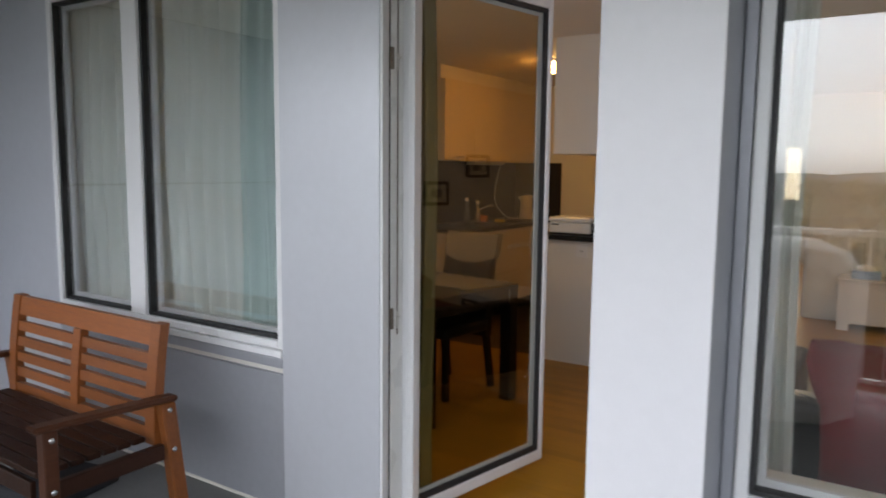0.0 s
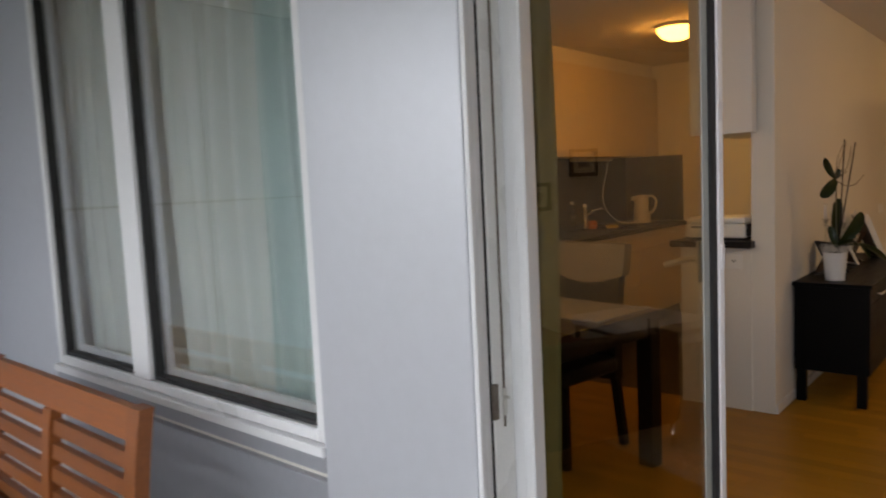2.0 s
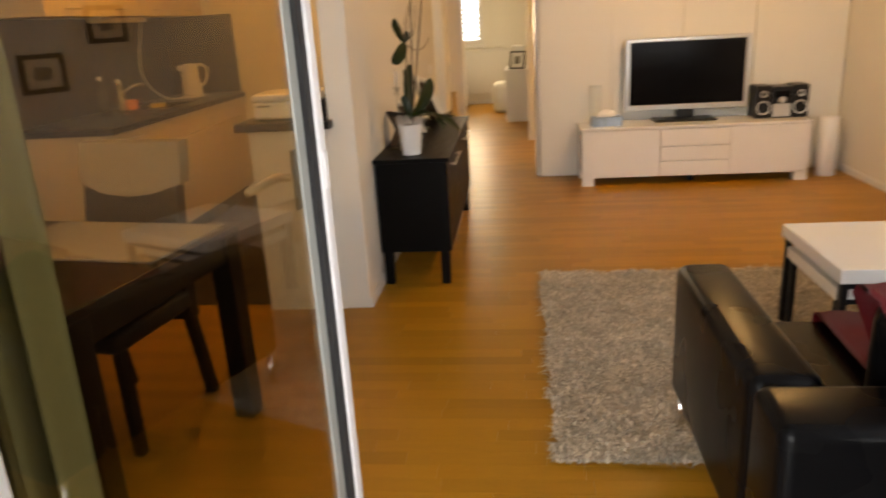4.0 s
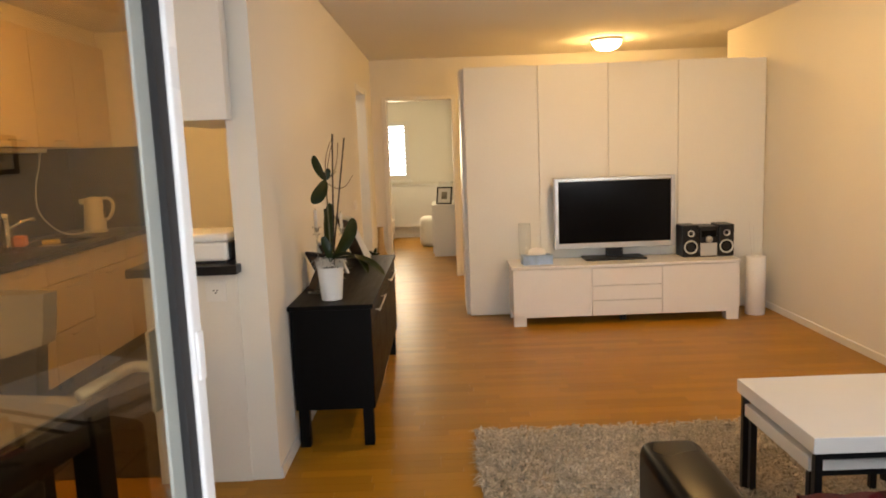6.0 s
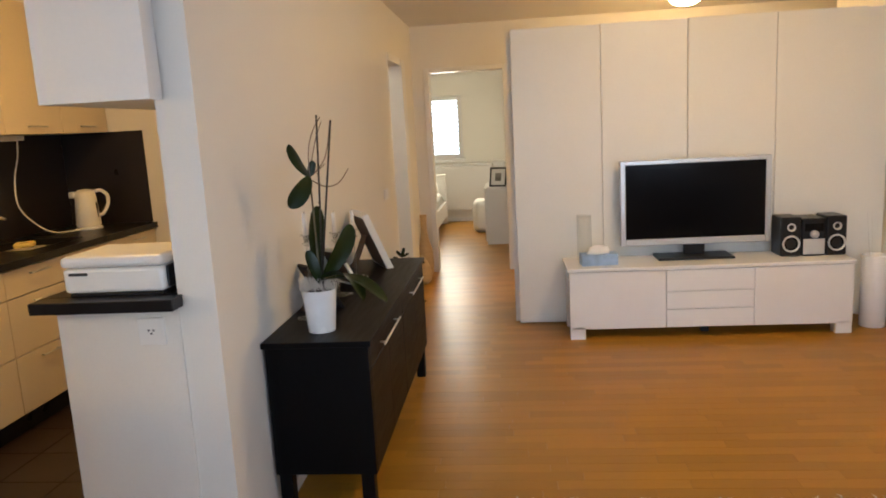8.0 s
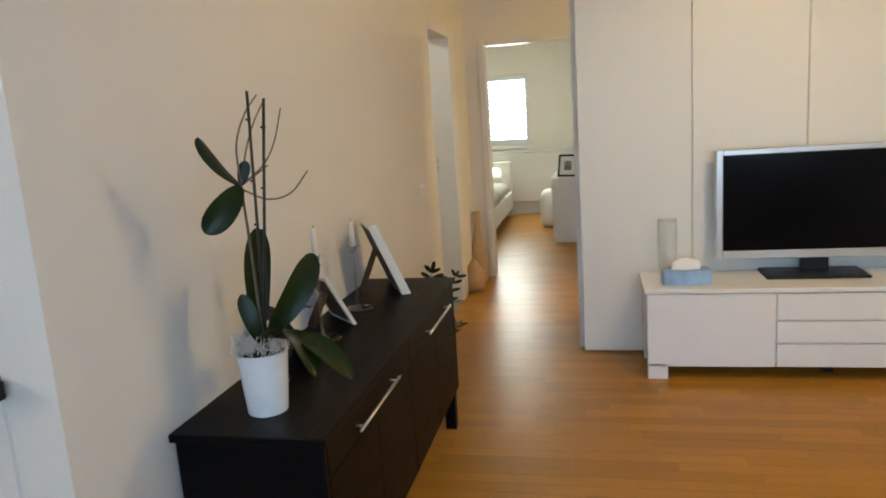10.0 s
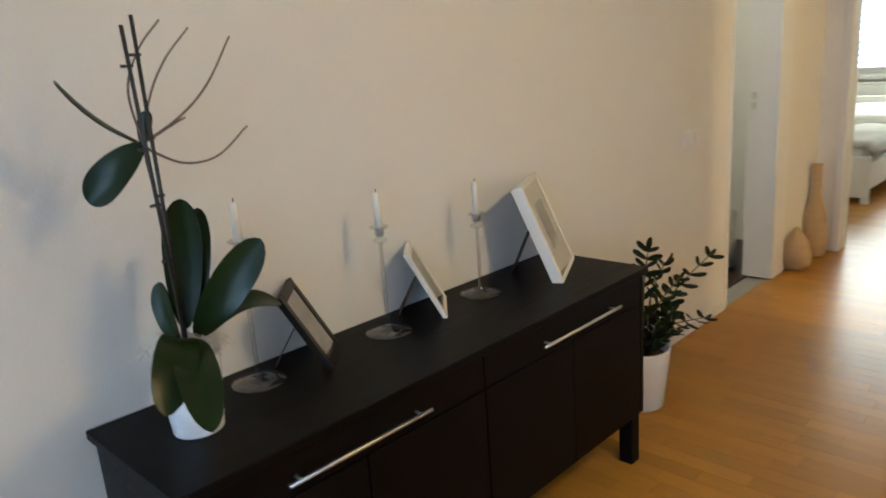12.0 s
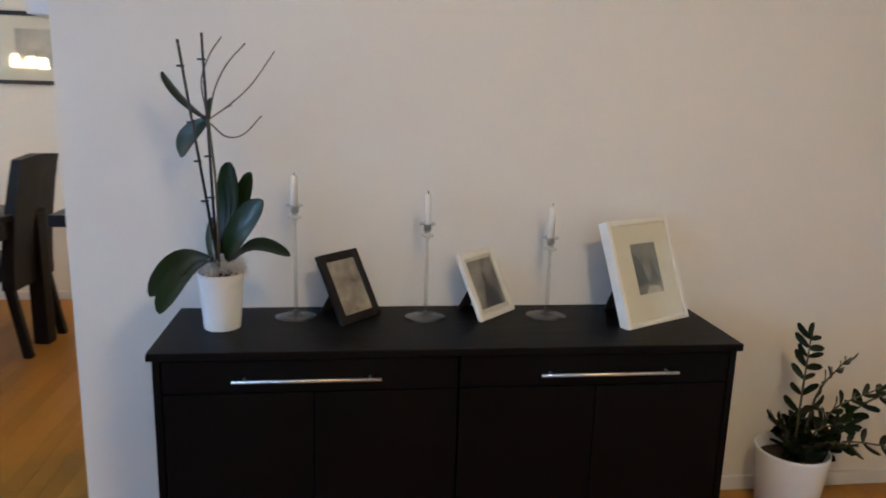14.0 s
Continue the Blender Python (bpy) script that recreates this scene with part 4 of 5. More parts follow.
boxes(wt, "slab", [((-3.918, 7.08, 0.872), (KX + 0.02, 8.05, 0.91)), ((-3.918, 8.05, 0.872), (-3.80, 8.55, 0.91)), ((-3.42, 8.05, 0.872), (KX + 0.02, 8.55, 0.91)), ((-3.918, 8.55, 0.872), (KX + 0.02, 9.218, 0.91))], DARK_STONE)
sink = thing("sink", "dark kitchen sink set in the worktop", "sink")
boxes(sink, "basin", [((-3.80, 8.05, 0.76), (-3.42, 8.55, 0.765)), ((-3.80, 8.05, 0.765), (-3.795, 8.55, 0.913)), ((-3.425, 8.05, 0.765), (-3.42, 8.55, 0.913)), ((-3.795, 8.05, 0.765), (-3.425, 8.055, 0.913)), ((-3.795, 8.545, 0.765), (-3.425, 8.55, 0.913))], DARK_STONE)
tap = thing("tap", "chrome kitchen tap beside the sink", "tap", pose(-3.72, 8.0, 0.91))
lathe(tap, "body", [(0, 0), (0.026, 0), (0.026, 0.02), (0.020, 0.03), (0.020, 0.19), (0.012, 0.2), (0, 0.2)], CHROME)
tube(tap, "spout", [(0, 0, 0.12), (0.06, 0.08, 0.17), (0.09, 0.14, 0.18), (0.10, 0.16, 0.17)], 0.011, CHROME)
tube(tap, "lever", [(0, 0, 0.2), (0.01, -0.05, 0.225)], 0.006, CHROME)
tagged(boxes(None, "splashback", [((-3.919, 7.08, 0.912), (-3.908, 9.208, 1.55)), ((-3.907, 9.207, 0.912), (KX - 0.01, 9.218, 1.55))], SPLASH), "dark grey-brown kitchen splashback", "splashback", kind="structure")
for k, (a, b) in enumerate(((7.10, 7.64), (7.64, 8.18), (8.18, 8.70), (8.70, 9.205))):
    t = thing("wall_cabinet", "cream kitchen wall cabinet with a steel bar handle", "cabinet", group="kitchen wall cabinets")
    bx(t, "body", (-3.915, a + 0.001, 1.553), (-3.57, b - 0.001, 2.30), CREAM_FRONT, 0)
    d = bx(t, "door", (-3.57, a + 0.002, 1.548), (-3.55, b - 0.002, 2.30), CREAM_FRONT, 0.002)
    handle_bar(d, (-3.528, (a + b) / 2 - 0.08, 1.59), (-3.528, (a + b) / 2 + 0.08, 1.59))
strip = thing("under_cabinet_light", "white strip lamp fixed under the wall cabinet", "lamp", pose(0, 0, 0))
bx(strip, "housing", (-3.80, 7.9, 1.515), (-3.70, 8.54, 1.547), WHITE_PLASTIC, 0.006)
tube(strip, "cable", curve_pts([(-3.75, 8.54, 1.53), (-3.80, 8.59, 1.42), (-3.82, 8.56, 1.28), (-3.83, 8.57, 1.12), (-3.80, 8.65, 1.0), (-3.72, 8.72, 0.925), (-3.62, 8.86, 0.918)], 8), 0.005, WHITE_PLASTIC, label="hanging white cable")
tagged(bx(None, "cabinet_gap_panel", (-3.915, 7.1, 2.305), (-3.60, 9.205, CEIL - 0.002), PLASTER, 0), "white panel closing the gap over the cabinets", "panel", kind="structure")

def kettle():
    t = thing("kettle", "white plastic electric kettle on its base", "kettle", pose(-3.61, 8.93, 0.91, 0, 0, 0))
    lathe(t, "base", [(0, 0), (0.085, 0), (0.085, 0.016), (0.07, 0.022), (0, 0.022)], WHITE_PLASTIC)
    b = lathe(t, "body", [(0.074, 0.022), (0.079, 0.04), (0.066, 0.22), (0.060, 0.25), (0.045, 0.266), (0, 0.272)], WHITE_PLASTIC)
    tube(t, "handle", curve_pts([(0.045, 0.025, 0.248), (0.085, 0.045, 0.255), (0.118, 0.063, 0.215), (0.112, 0.060, 0.15), (0.085, 0.045, 0.10), (0.060, 0.032, 0.09)], 6), 0.012, WHITE_PLASTIC)
    bx(b, "water_gauge", (0.062, -0.006, 0.07), (0.076, 0.006, 0.18), BLACK_PLASTIC, 0.003, "dark water gauge")
    bx(t, "spout", (-0.088, -0.055, 0.215), (-0.045, -0.018, 0.258), WHITE_PLASTIC, 0.012)
kettle()
for k, (x, y, h, lbl) in enumerate(((-3.68, 7.72, 0.24, "clear glass bottle of dish soap"), (-3.62, 7.84, 0.21, "clear slim glass bottle"))):
    t = thing("bottle", lbl, "bottle", pose(x, y, 0.91))
    lathe(t, "body", [(0, 0), (0.033, 0), (0.033, h * 0.65), (0.013, h * 0.8), (0.013, h), (0, h)], CLEAR)
    lathe(t, "cap", [(0, h), (0.016, h), (0.016, h + 0.025), (0, h + 0.025)], WHITE_PLASTIC)
t = thing("sponge", "orange kitchen sponge by the sink", "sponge", pose(-3.70, 8.12, 0.913, 0, 0, 20))
bx(t, "body", (-0.05, -0.05, 0), (0.03, 0.05, 0.07), ORANGE, 0.012)
t = thing("dish_cloth", "yellow dish cloth lying beside the sink", "cloth", pose(-3.55, 8.2, 0.913, 0, 0, 30))
bx(t, "body", (-0.06, -0.05, 0), (0.05, 0.05, 0.028), YELLOW, 0.012)

# bar counter end with the printer
bar_top = thing("bar_counter", "dark stone bar counter on a low wall", "counter")
bx(bar_top, "slab", (-2.285, 6.442, 0.947), (-1.815, 6.518, 0.985), DARK_STONE, 0.003)
bx(bar_top, "slab", (-2.285, 6.5185, 0.947), (-1.842, 7.30, 0.985), DARK_STONE, 0.003)
cb = thing("base_cabinet", "cream cabinet under the bar counter", "cabinet")
bx(cb, "body", (-2.24, 6.602, 0.0), (-1.842, 7.28, 0.945), CREAM_FRONT, 0.002)
soc = thing("wall_socket", "white wall socket on the low wall", "socket", pose(-1.932, 6.525, 0.866))
bx(soc, "plate", (-0.045, -0.010, -0.045), (0.045, 0, 0.045), WHITE_PLASTIC, 0.004)
for dx, dz in ((-0.008, 0.004), (0.008, 0.004), (0.0, -0.006)):
    bx(soc, "hole", (dx - 0.003, -0.0115, dz - 0.003), (dx + 0.003, -0.0102, dz + 0.003), GASKET, 0)
def printer():
    t = thing("printer", "white flat multifunction printer on the bar counter", "printer", pose(-2.205, 6.515, 0.985))
    bx(t, "body", (0.0, 0.0, 0.012), (0.335, 0.27, 0.092), WHITE_PLASTIC, 0.012)
    bx(t, "lid", (-0.004, -0.004, 0.094), (0.339, 0.274, 0.130), WHITE_PLASTIC, 0.014)
    bx(t, "foot_rim", (0.012, 0.01, 0.0), (0.325, 0.26, 0.012), BLACK_PLASTIC, 0.002)
    bx(t, "paper_slot", (0.025, -0.006, 0.070), (0.085, 0.0, 0.079), GASKET, 0.001, "dark slot on the front")
    bx(t, "control_side", (0.3355, 0.02, 0.02), (0.345, 0.25, 0.091), BLACK_PLASTIC, 0.006, "black side cover")
printer()
upper = thing("wall_cabinet", "white boxed cabinet hanging from the ceiling over the bar", "cabinet")
bx(upper, "body", (-2.15, 6.44, 1.585), (-1.804, 6.518, CEIL - 0.001), WHITE_MATT, 0.002)
bx(upper, "body", (-2.15, 6.5185, 1.585), (-1.842, 7.3, CEIL - 0.001), WHITE_MATT, 0.002)

# ---- dining area ----
def dining_table():
    t = thing("dining_table", "dark-stained wooden dining table", "table", pose(-1.95, 5.53, 0, 0, 0, -9) @ pose(-1.55, -0.84, 0))
    L, D, H = 1.55, 0.84, 0.75
    bx(t, "tabletop", (0, 0, H - 0.03), (L, D, H), DARKWOOD, 0.004)
    for x in (0.0, L - 0.08):
        for y in (0.0, D - 0.08):
            bx(t, "leg", (x, y, 0), (x + 0.08, y + 0.08, H - 0.03), DARKWOOD, 0.004)
    for lo, hi in (((0.08, 0.015, 0.63), (L - 0.08, 0.035, 0.72)), ((0.08, D - 0.035, 0.63), (L - 0.08, D - 0.015, 0.72)), ((0.015, 0.08, 0.63), (0.035, D - 0.08, 0.72)), ((L - 0.035, 0.08, 0.63), (L - 0.015, D - 0.08, 0.72))):
        bx(t, "apron", lo, hi, DARKWOOD, 0.002)
dining_table()
rn = thing("table_runner", "grey woven runner across the table", "runner", pose(-1.95, 5.53, 0.75, 0, 0, -9))
bx(rn, "cloth", (-0.72, -0.44, 0), (-0.03, -0.03, 0.010), RUNNER, 0.004)

def dining_chair(front):
    t = thing("dining_chair", "dark leather high-back dining chair with black legs", "chair", group="chairs round the table")
    # local: seat faces -y, back at +y
    bm = bmesh.new()
    box(bm, (-0.22, -0.24, 0.40), (0.22, 0.20, 0.48), 0.025, None, 3)
    part("seat", bm, SEAT_LEATHER, t, "", True)
    bm = bmesh.new()
    n = 10
    sec = []
    for k in range(n + 1):
        u = k / n
        z = 0.36 + 0.66 * u
        y = 0.17 + 0.10 * u ** 1.6
        w = 0.215 - 0.012 * u
        zz = 0.02 * math.sin(math.pi * 0.5) if k == n else 0
        sec.append([bm.verts.new((-w, y, z)), bm.verts.new((0, y - 0.012, z + (0.015 if k == n else 0))), bm.verts.new((w, y, z)), bm.verts.new((w, y + 0.065 - 0.02 * u, z)), bm.verts.new((0, y + 0.07 - 0.02 * u, z + (0.015 if k == n else 0))), bm.verts.new((-w, y + 0.065 - 0.02 * u, z))])
    for p, q in zip(sec, sec[1:]):
        for i in range(6):
            bm.faces.new((p[i], p[(i + 1) % 6], q[(i + 1) % 6], q[i]))
    bm.faces.new(sec[0][::-1]); bm.faces.new(sec[-1])
    bmesh.ops.recalc_face_normals(bm, faces=bm.faces)
    part("backrest", bm, front, t, "", False)
    for x in (-0.195, 0.195):
        bm = bmesh.new()
        box(bm, (x - 0.02, -0.22, 0), (x + 0.02, -0.18, 0.41), 0.004)
        part("leg", bm, DARKWOOD, t)
        bm = bmesh.new()
        box(bm, (x - 0.02, 0.17, 0), (x + 0.02, 0.215, 0.41), 0.004)
        for v in bm.verts:
            v.co.y += 0.07 * (1 - min(1, v.co.z / 0.41)) ** 1.5
        part("leg", bm, DARKWOOD, t)
    return t
c1 = dining_chair(SEAT_LEATHER)
tagged(c1, "dark dining chair with pale greige back cover", "chair")
bm = bmesh.new()
rows = []
for k in range(9):
    u = k / 8
    z = 0.88 + 0.155 * u
    y = 0.17 + 0.10 * ((z - 0.36) / 0.66) ** 1.6
    rows.append([bm.verts.new((x * (1 + 0.01 * math.sin(5 * u)), y + dy, z - 0.045 * (1 - u) * (1 - (x / 0.22) ** 2))) for x, dy in ((-0.222, 0.0), (-0.11, -0.018), (0, -0.022), (0.11, -0.018), (0.222, 0.0), (0.222, 0.062), (0.11, 0.068), (0, 0.07), (-0.11, 0.068), (-0.222, 0.062))])
for p, q in zip(rows, rows[1:]):
    for i in range(10):
        bm.faces.new((p[i], p[(i + 1) % 10], q[(i + 1) % 10], q[i]))
bm.faces.new(rows[-1])
bmesh.ops.recalc_face_normals(bm, faces=bm.faces)
part("back_cover", bm, GREIGE, c1, "pale greige fabric cover")
c1.matrix_world = pose(-2.45, 5.44, 0, 0, 0, -9)
c2 = dining_chair(SEAT_LEATHER)
c2.matrix_world = pose(-3.415, 5.49, 0, 0, 0, -3)
copy_thing(c2, pose(-2.50, 4.78, 0, 0, 0, 171))
copy_thing(c2, pose(-3.15, 4.90, 0, 0, 0, 171))
# triptych on the dining wall and the pendant over the table
t = thing("wall_picture", "wide picture with black frame on the dining wall", "picture", pose(-4.30, 0, 0))
boxes(t, "frame", [((0, 4.55, 1.785), (0.025, 6.05, 1.81)), ((0, 4.55, 1.378), (0.025, 6.05, 1.403)), ((0, 4.55, 1.403), (0.025, 4.575, 1.785)), ((0, 6.025, 1.403), (0.025, 6.05, 1.785))], BLACK_FRAME)
bx(t, "mat", (0.002, 4.575, 1.403), (0.010, 6.025, 1.785), MATBOARD, 0)
for y in (4.68, 5.02, 5.36, 5.70):
    bx(t, "print", (0.0105, y, 1.48), (0.013, y + 0.24, 1.71), PRINT_PALE, 0)
bx(t, "glazing", (0.016, 4.575, 1.403), (0.019, 6.025, 1.785), GLAZING, 0).visible_shadow = False
pl = thing("pendant_lamp", "steel bar pendant with three lit glass shades", "pendant lamp", pose(-3.0, 4.92, 0))
bx(pl, "bar", (-0.36, -0.02, 1.59), (0.36, 0.02, 1.61), STEEL, 0.003)
for x in (-0.25, 0, 0.25):
    lathe(pl, "shade", [(0, 0), (0.03, 0), (0.045, -0.09), (0.04, -0.09), (0.0, -0.02)], PENDANT, (x, 0, 1.59), 18, "glowing glass shade")
for x in (-0.3, 0.3):
    tube(pl, "cable", [(x, 0, 1.61), (x, 0, CEIL)], 0.002, STEEL)

# ---- balcony furniture ----
def garden_bench():
    t = thing("garden_bench", "oiled hardwood two-seat garden bench with slatted back", "bench", pose(BENCH[0], BENCH[1], BAL, 0, 0, BENCH[2]))
    # local x: along the bench (0 to W), y: front 0 to back D
    W, D, top = 1.13, 0.53, 0.81
    lean = lambda z: D + 0.03 - 0.045 * (1 - max(0.0, (z - 0.36) / (top - 0.36)) ** 1.8)
    def bent(name, x0, x1, y0, y1, z0, z1, bev, mat=TEAK, steps=1):
        # a board that follows the curve of the back
        bm = bmesh.new()
        rows = []
        for k in range(steps + 1):
            z = z0 + (z1 - z0) * k / steps
            rows.append([bm.verts.new((x, y + lean(z), z)) for x, y in ((x0, y0), (x1, y0), (x1, y1), (x0, y1))])
        for p, q in zip(rows, rows[1:]):
            for k in range(4):
                bm.faces.new((p[k], p[(k + 1) % 4], q[(k + 1) % 4], q[k]))
        bm.faces.new(rows[0][::-1])
        bm.faces.new(rows[-1])
        sharp = [e for e in bm.edges if len(e.link_faces) == 2 and e.calc_face_angle() > 0.6]
        bmesh.ops.bevel(bm, geom=sharp, offset=bev, segments=2, affect="EDGES")
        return part(name, bm, mat, t)
    for x in (0.0, W - 0.06):
        bent("back_post", x, x + 0.06, 0, 0.040, 0.34, top, 0.007, steps=8)
    bent("top_rail", 0.06, W - 0.06, 0.006, 0.032, top - 0.088, top - 0.004, 0.004, steps=3)
    bent("middle_post", W / 2 - 0.028, W / 2 + 0.028, -0.002, 0.034, 0.40, top - 0.089, 0.005, steps=6)
    for k in range(4):
        z = 0.437 + 0.0705 * k
        bent("slat", 0.06, W / 2 - 0.028, 0.008, 0.030, z, z + 0.042, 0.004)
        bent("slat", W / 2 + 0.028, W - 0.06, 0.008, 0.030, z, z + 0.042, 0.004)
    bent("bottom_rail", 0.06, W - 0.06, 0.006, 0.032, 0.36, 0.405, 0.004)
    # seat slats and rails take TEAK_DARK, whose colour carries their shade
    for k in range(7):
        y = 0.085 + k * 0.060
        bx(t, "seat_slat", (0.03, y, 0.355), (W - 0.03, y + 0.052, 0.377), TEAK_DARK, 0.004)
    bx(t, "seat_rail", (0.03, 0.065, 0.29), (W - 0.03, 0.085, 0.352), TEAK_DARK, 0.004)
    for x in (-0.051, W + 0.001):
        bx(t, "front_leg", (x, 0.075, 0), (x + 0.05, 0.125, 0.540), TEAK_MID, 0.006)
        bm = bmesh.new()
        box(bm, (x, D - 0.01, 0), (x + 0.05, D + 0.05, 0.515), 0.006)
        for v in bm.verts:
            v.co.y += 0.06 * (0.515 - v.co.z) / 0.515
        part("back_leg", bm, TEAK, t)
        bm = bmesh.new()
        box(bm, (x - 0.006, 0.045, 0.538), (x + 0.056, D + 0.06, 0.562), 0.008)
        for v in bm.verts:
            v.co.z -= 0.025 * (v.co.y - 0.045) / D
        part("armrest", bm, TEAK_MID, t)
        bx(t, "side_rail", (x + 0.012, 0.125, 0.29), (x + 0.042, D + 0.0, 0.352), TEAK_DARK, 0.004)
        for y, z in ((D + 0.02, 0.485), (D + 0.035, 0.325), (0.10, 0.325), (0.10, 0.505)):
            sx = x + 0.05 if x > 0 else x
            tube(t, "bolt", [(sx, y, z), (sx + (0.006 if x > 0 else -0.006), y, z)], 0.010, CHROME, seg=10, label="bright steel bolt")
garden_bench()

def garden_table():
    t = thing("garden_table", "oiled hardwood garden table with slatted top", "table", pose(-2.08, 2.462, BAL, 0, 0, -1))
    for k in range(7):
        y = -0.70 + k * 0.10
        bx(t, "slat", (-0.85, y, 0.685), (0, y + 0.088, 0.71), TEAK, 0.005)
    for x in (-0.83, -0.075):
        for y in (-0.68, -0.08):
            bx(t, "leg", (x, y, 0), (x + 0.055, y + 0.055, 0.685), TEAK, 0.005)
    bx(t, "apron", (-0.77, -0.04, 0.61), (-0.08, -0.02, 0.685), TEAK, 0.003)
    bx(t, "apron", (-0.04, -0.62, 0.61), (-0.02, -0.08, 0.685), TEAK, 0.003)
garden_table()
gc = thing("covered_grill", "white fabric cover over a round grill on the balcony", "grill", pose(-0.50, 0.75, BAL))
gb = bmesh.new()
rings = []
for z, q in ((0.0, 0.40), (0.25, 0.40), (0.5, 0.41), (0.72, 0.42), (0.86, 0.39), (0.96, 0.30), (1.02, 0.16), (1.035, 0.02)):
    rings.append([gb.verts.new((q * (1 + 0.035 * math.sin(9 * a * math.pi / 18 + z * 4)) * math.cos(a * math.pi / 18), q * (1 + 0.035 * math.sin(9 * a * math.pi / 18 + z * 4)) * math.sin(a * math.pi / 18), z)) for a in range(36)])
for p, q in zip(rings, rings[1:]):
    for k in range(36):
        gb.faces.new((p[k], p[(k + 1) % 36], q[(k + 1) % 36], q[k]))
gb.faces.new(rings[-1])
part("cover", gb, LINEN, gc, "", True)
cu = thing("floor_cushion", "black flat cushion lying under the bench", "cushion", pose(-2.98, 3.1, BAL, 0, 0, 12))
ob = bx(cu, "body", (-0.22, -0.17, 0), (0.22, 0.17, 0.06), DARK_CLOTH, 0.012, seg=2)
aw = thing("awning_crank", "white awning crank rod with dark handle on the screen", "awning crank")
tube(aw, "rod", [(-4.33, 3.29, 2.49), (-4.33, 3.29, 1.44)], 0.011, WHITE_PLASTIC, label="white metal rod")
tube(aw, "grip", [(-4.33, 3.29, 1.47), (-4.33, 3.29, 1.31)], 0.014, BLACK_PLASTIC, label="dark plastic grip")
tube(aw, "elbow", curve_pts([(-4.33, 3.29, 1.31), (-4.33, 3.30, 1.265), (-4.33, 3.38, 1.25), (-4.33, 3.45, 1.235)], 5), 0.007, BLACK_PLASTIC)
tube(aw, "end_grip", [(-4.33, 3.455, 1.24), (-4.33, 3.455, 1.10)], 0.014, BLACK_PLASTIC, label="dark plastic grip")
bx(aw, "clip", (-4.372, 3.275, 1.50), (-4.33, 3.305, 1.54), WHITE_PLASTIC, 0.004)

# ---- sideboard ornaments ----
TOPZ = 0.712
def picture_frame(at, yaw, w, h, tilt, rim, depth, frame_mat, label, matboard, print_mat):
    t = thing("photo_frame", label, "photo frame", pose(at[0], at[1], TOPZ + 0.001, 0, 0, yaw) @ pose(0, 0, 0, -tilt, 0, 0), group="photo frames on the sideboard")
    # local x: along the lower edge, z: up the face, -y: where the face looks
    bm = bmesh.new()
    for lo, hi in (((0, 0, 0), (rim, depth, h)), ((w - rim, 0, 0), (w, depth, h)), ((rim, 0, 0), (w - rim, depth, rim)), ((rim, 0, h - rim), (w - rim, depth, h))):
        box(bm, lo, hi, 0.002)
    part("frame", bm, frame_mat, t)
    bx(t, "backing", (rim * 0.5, depth - 0.004, rim * 0.5), (w - rim * 0.5, depth - 0.001, h - rim * 0.5), BROWN_BOARD, 0)
    if matboard:
        bx(t, "mat", (rim, 0.006, rim), (w - rim, 0.009, h - rim), MATBOARD, 0)
    bx(t, "glazing", (rim * 0.8, 0.0022, rim * 0.8), (w - rim * 0.8, 0.0030, h - rim * 0.8), GLAZING, 0, "clear picture glass").visible_shadow = False
    m = matboard
    a, b, c, d = rim + m, w - rim - m, rim + m * 1.15, h - rim - m * 0.9
    bx(t, "print", (a, 0.0045, c), (b, 0.0058, d), print_mat, 0, "grey photographic print")
    return t, (a, b, c, d)
def strut(t, w, h, depth, tilt):
    lean = radians(tilt)
    foot = h * 0.55 * math.tan(lean) * 2.2
    m = pose(w / 2, depth, 0) @ pose(0, 0, 0, 0, 0, 0)
    bm = bmesh.new()
    box(bm, (w * 0.32, depth + 0.0, 0.0), (w * 0.68, depth + 0.004, h * 0.62))
    for v in bm.verts:
        u = 1 - v.co.z / (h * 0.62)
        # swing the lower end backwards until it stands on the top
        v.co.z = h * 0.62 - u * h * 0.62 * 0.985 + u * foot * math.sin(lean) * 0.7
        v.co.y += u * foot
    part("strut", bm, BROWN_BOARD, t, "brown easel strut")
f1, r1 = picture_frame((-1.510, 7.362), 137, 0.172, 0.222, 29, 0.026, 0.016, BLACK_FRAME, "small black photo frame leaning on its strut", 0.0, PRINT_MOTTLED)
strut(f1, 0.172, 0.222, 0.016, 29)
f2, r2 = picture_frame((-1.528, 7.780), 135, 0.192, 0.220, 27, 0.020, 0.014, WHITE_FRAME, "small white photo frame leaning on its strut", 0.012, PRINT)
strut(f2, 0.192, 0.220, 0.014, 27)
f3, r3 = picture_frame((-1.433, 8.212), 117, 0.284, 0.335, 22, 0.016, 0.036, WHITE_FRAME, "large white box photo frame with a cream mat", 0.070, PRINT)
strut(f3, 0.284, 0.335, 0.036, 22)
def print_shape(parent, pts, mat):
    """A flat dark shape of the print."""
    bm = bmesh.new()
    f = bm.faces.new([bm.verts.new((x, 0.0040, z)) for x, z in pts])
    r = bmesh.ops.extrude_face_region(bm, geom=[f])
    for v in r["geom"]:
        if isinstance(v, bmesh.types.BMVert):
            v.co.y -= 0.0003
    bmesh.ops.recalc_face_normals(bm, faces=bm.faces)
    part("print_shape", bm, mat, parent)
a, b, c, d = r2
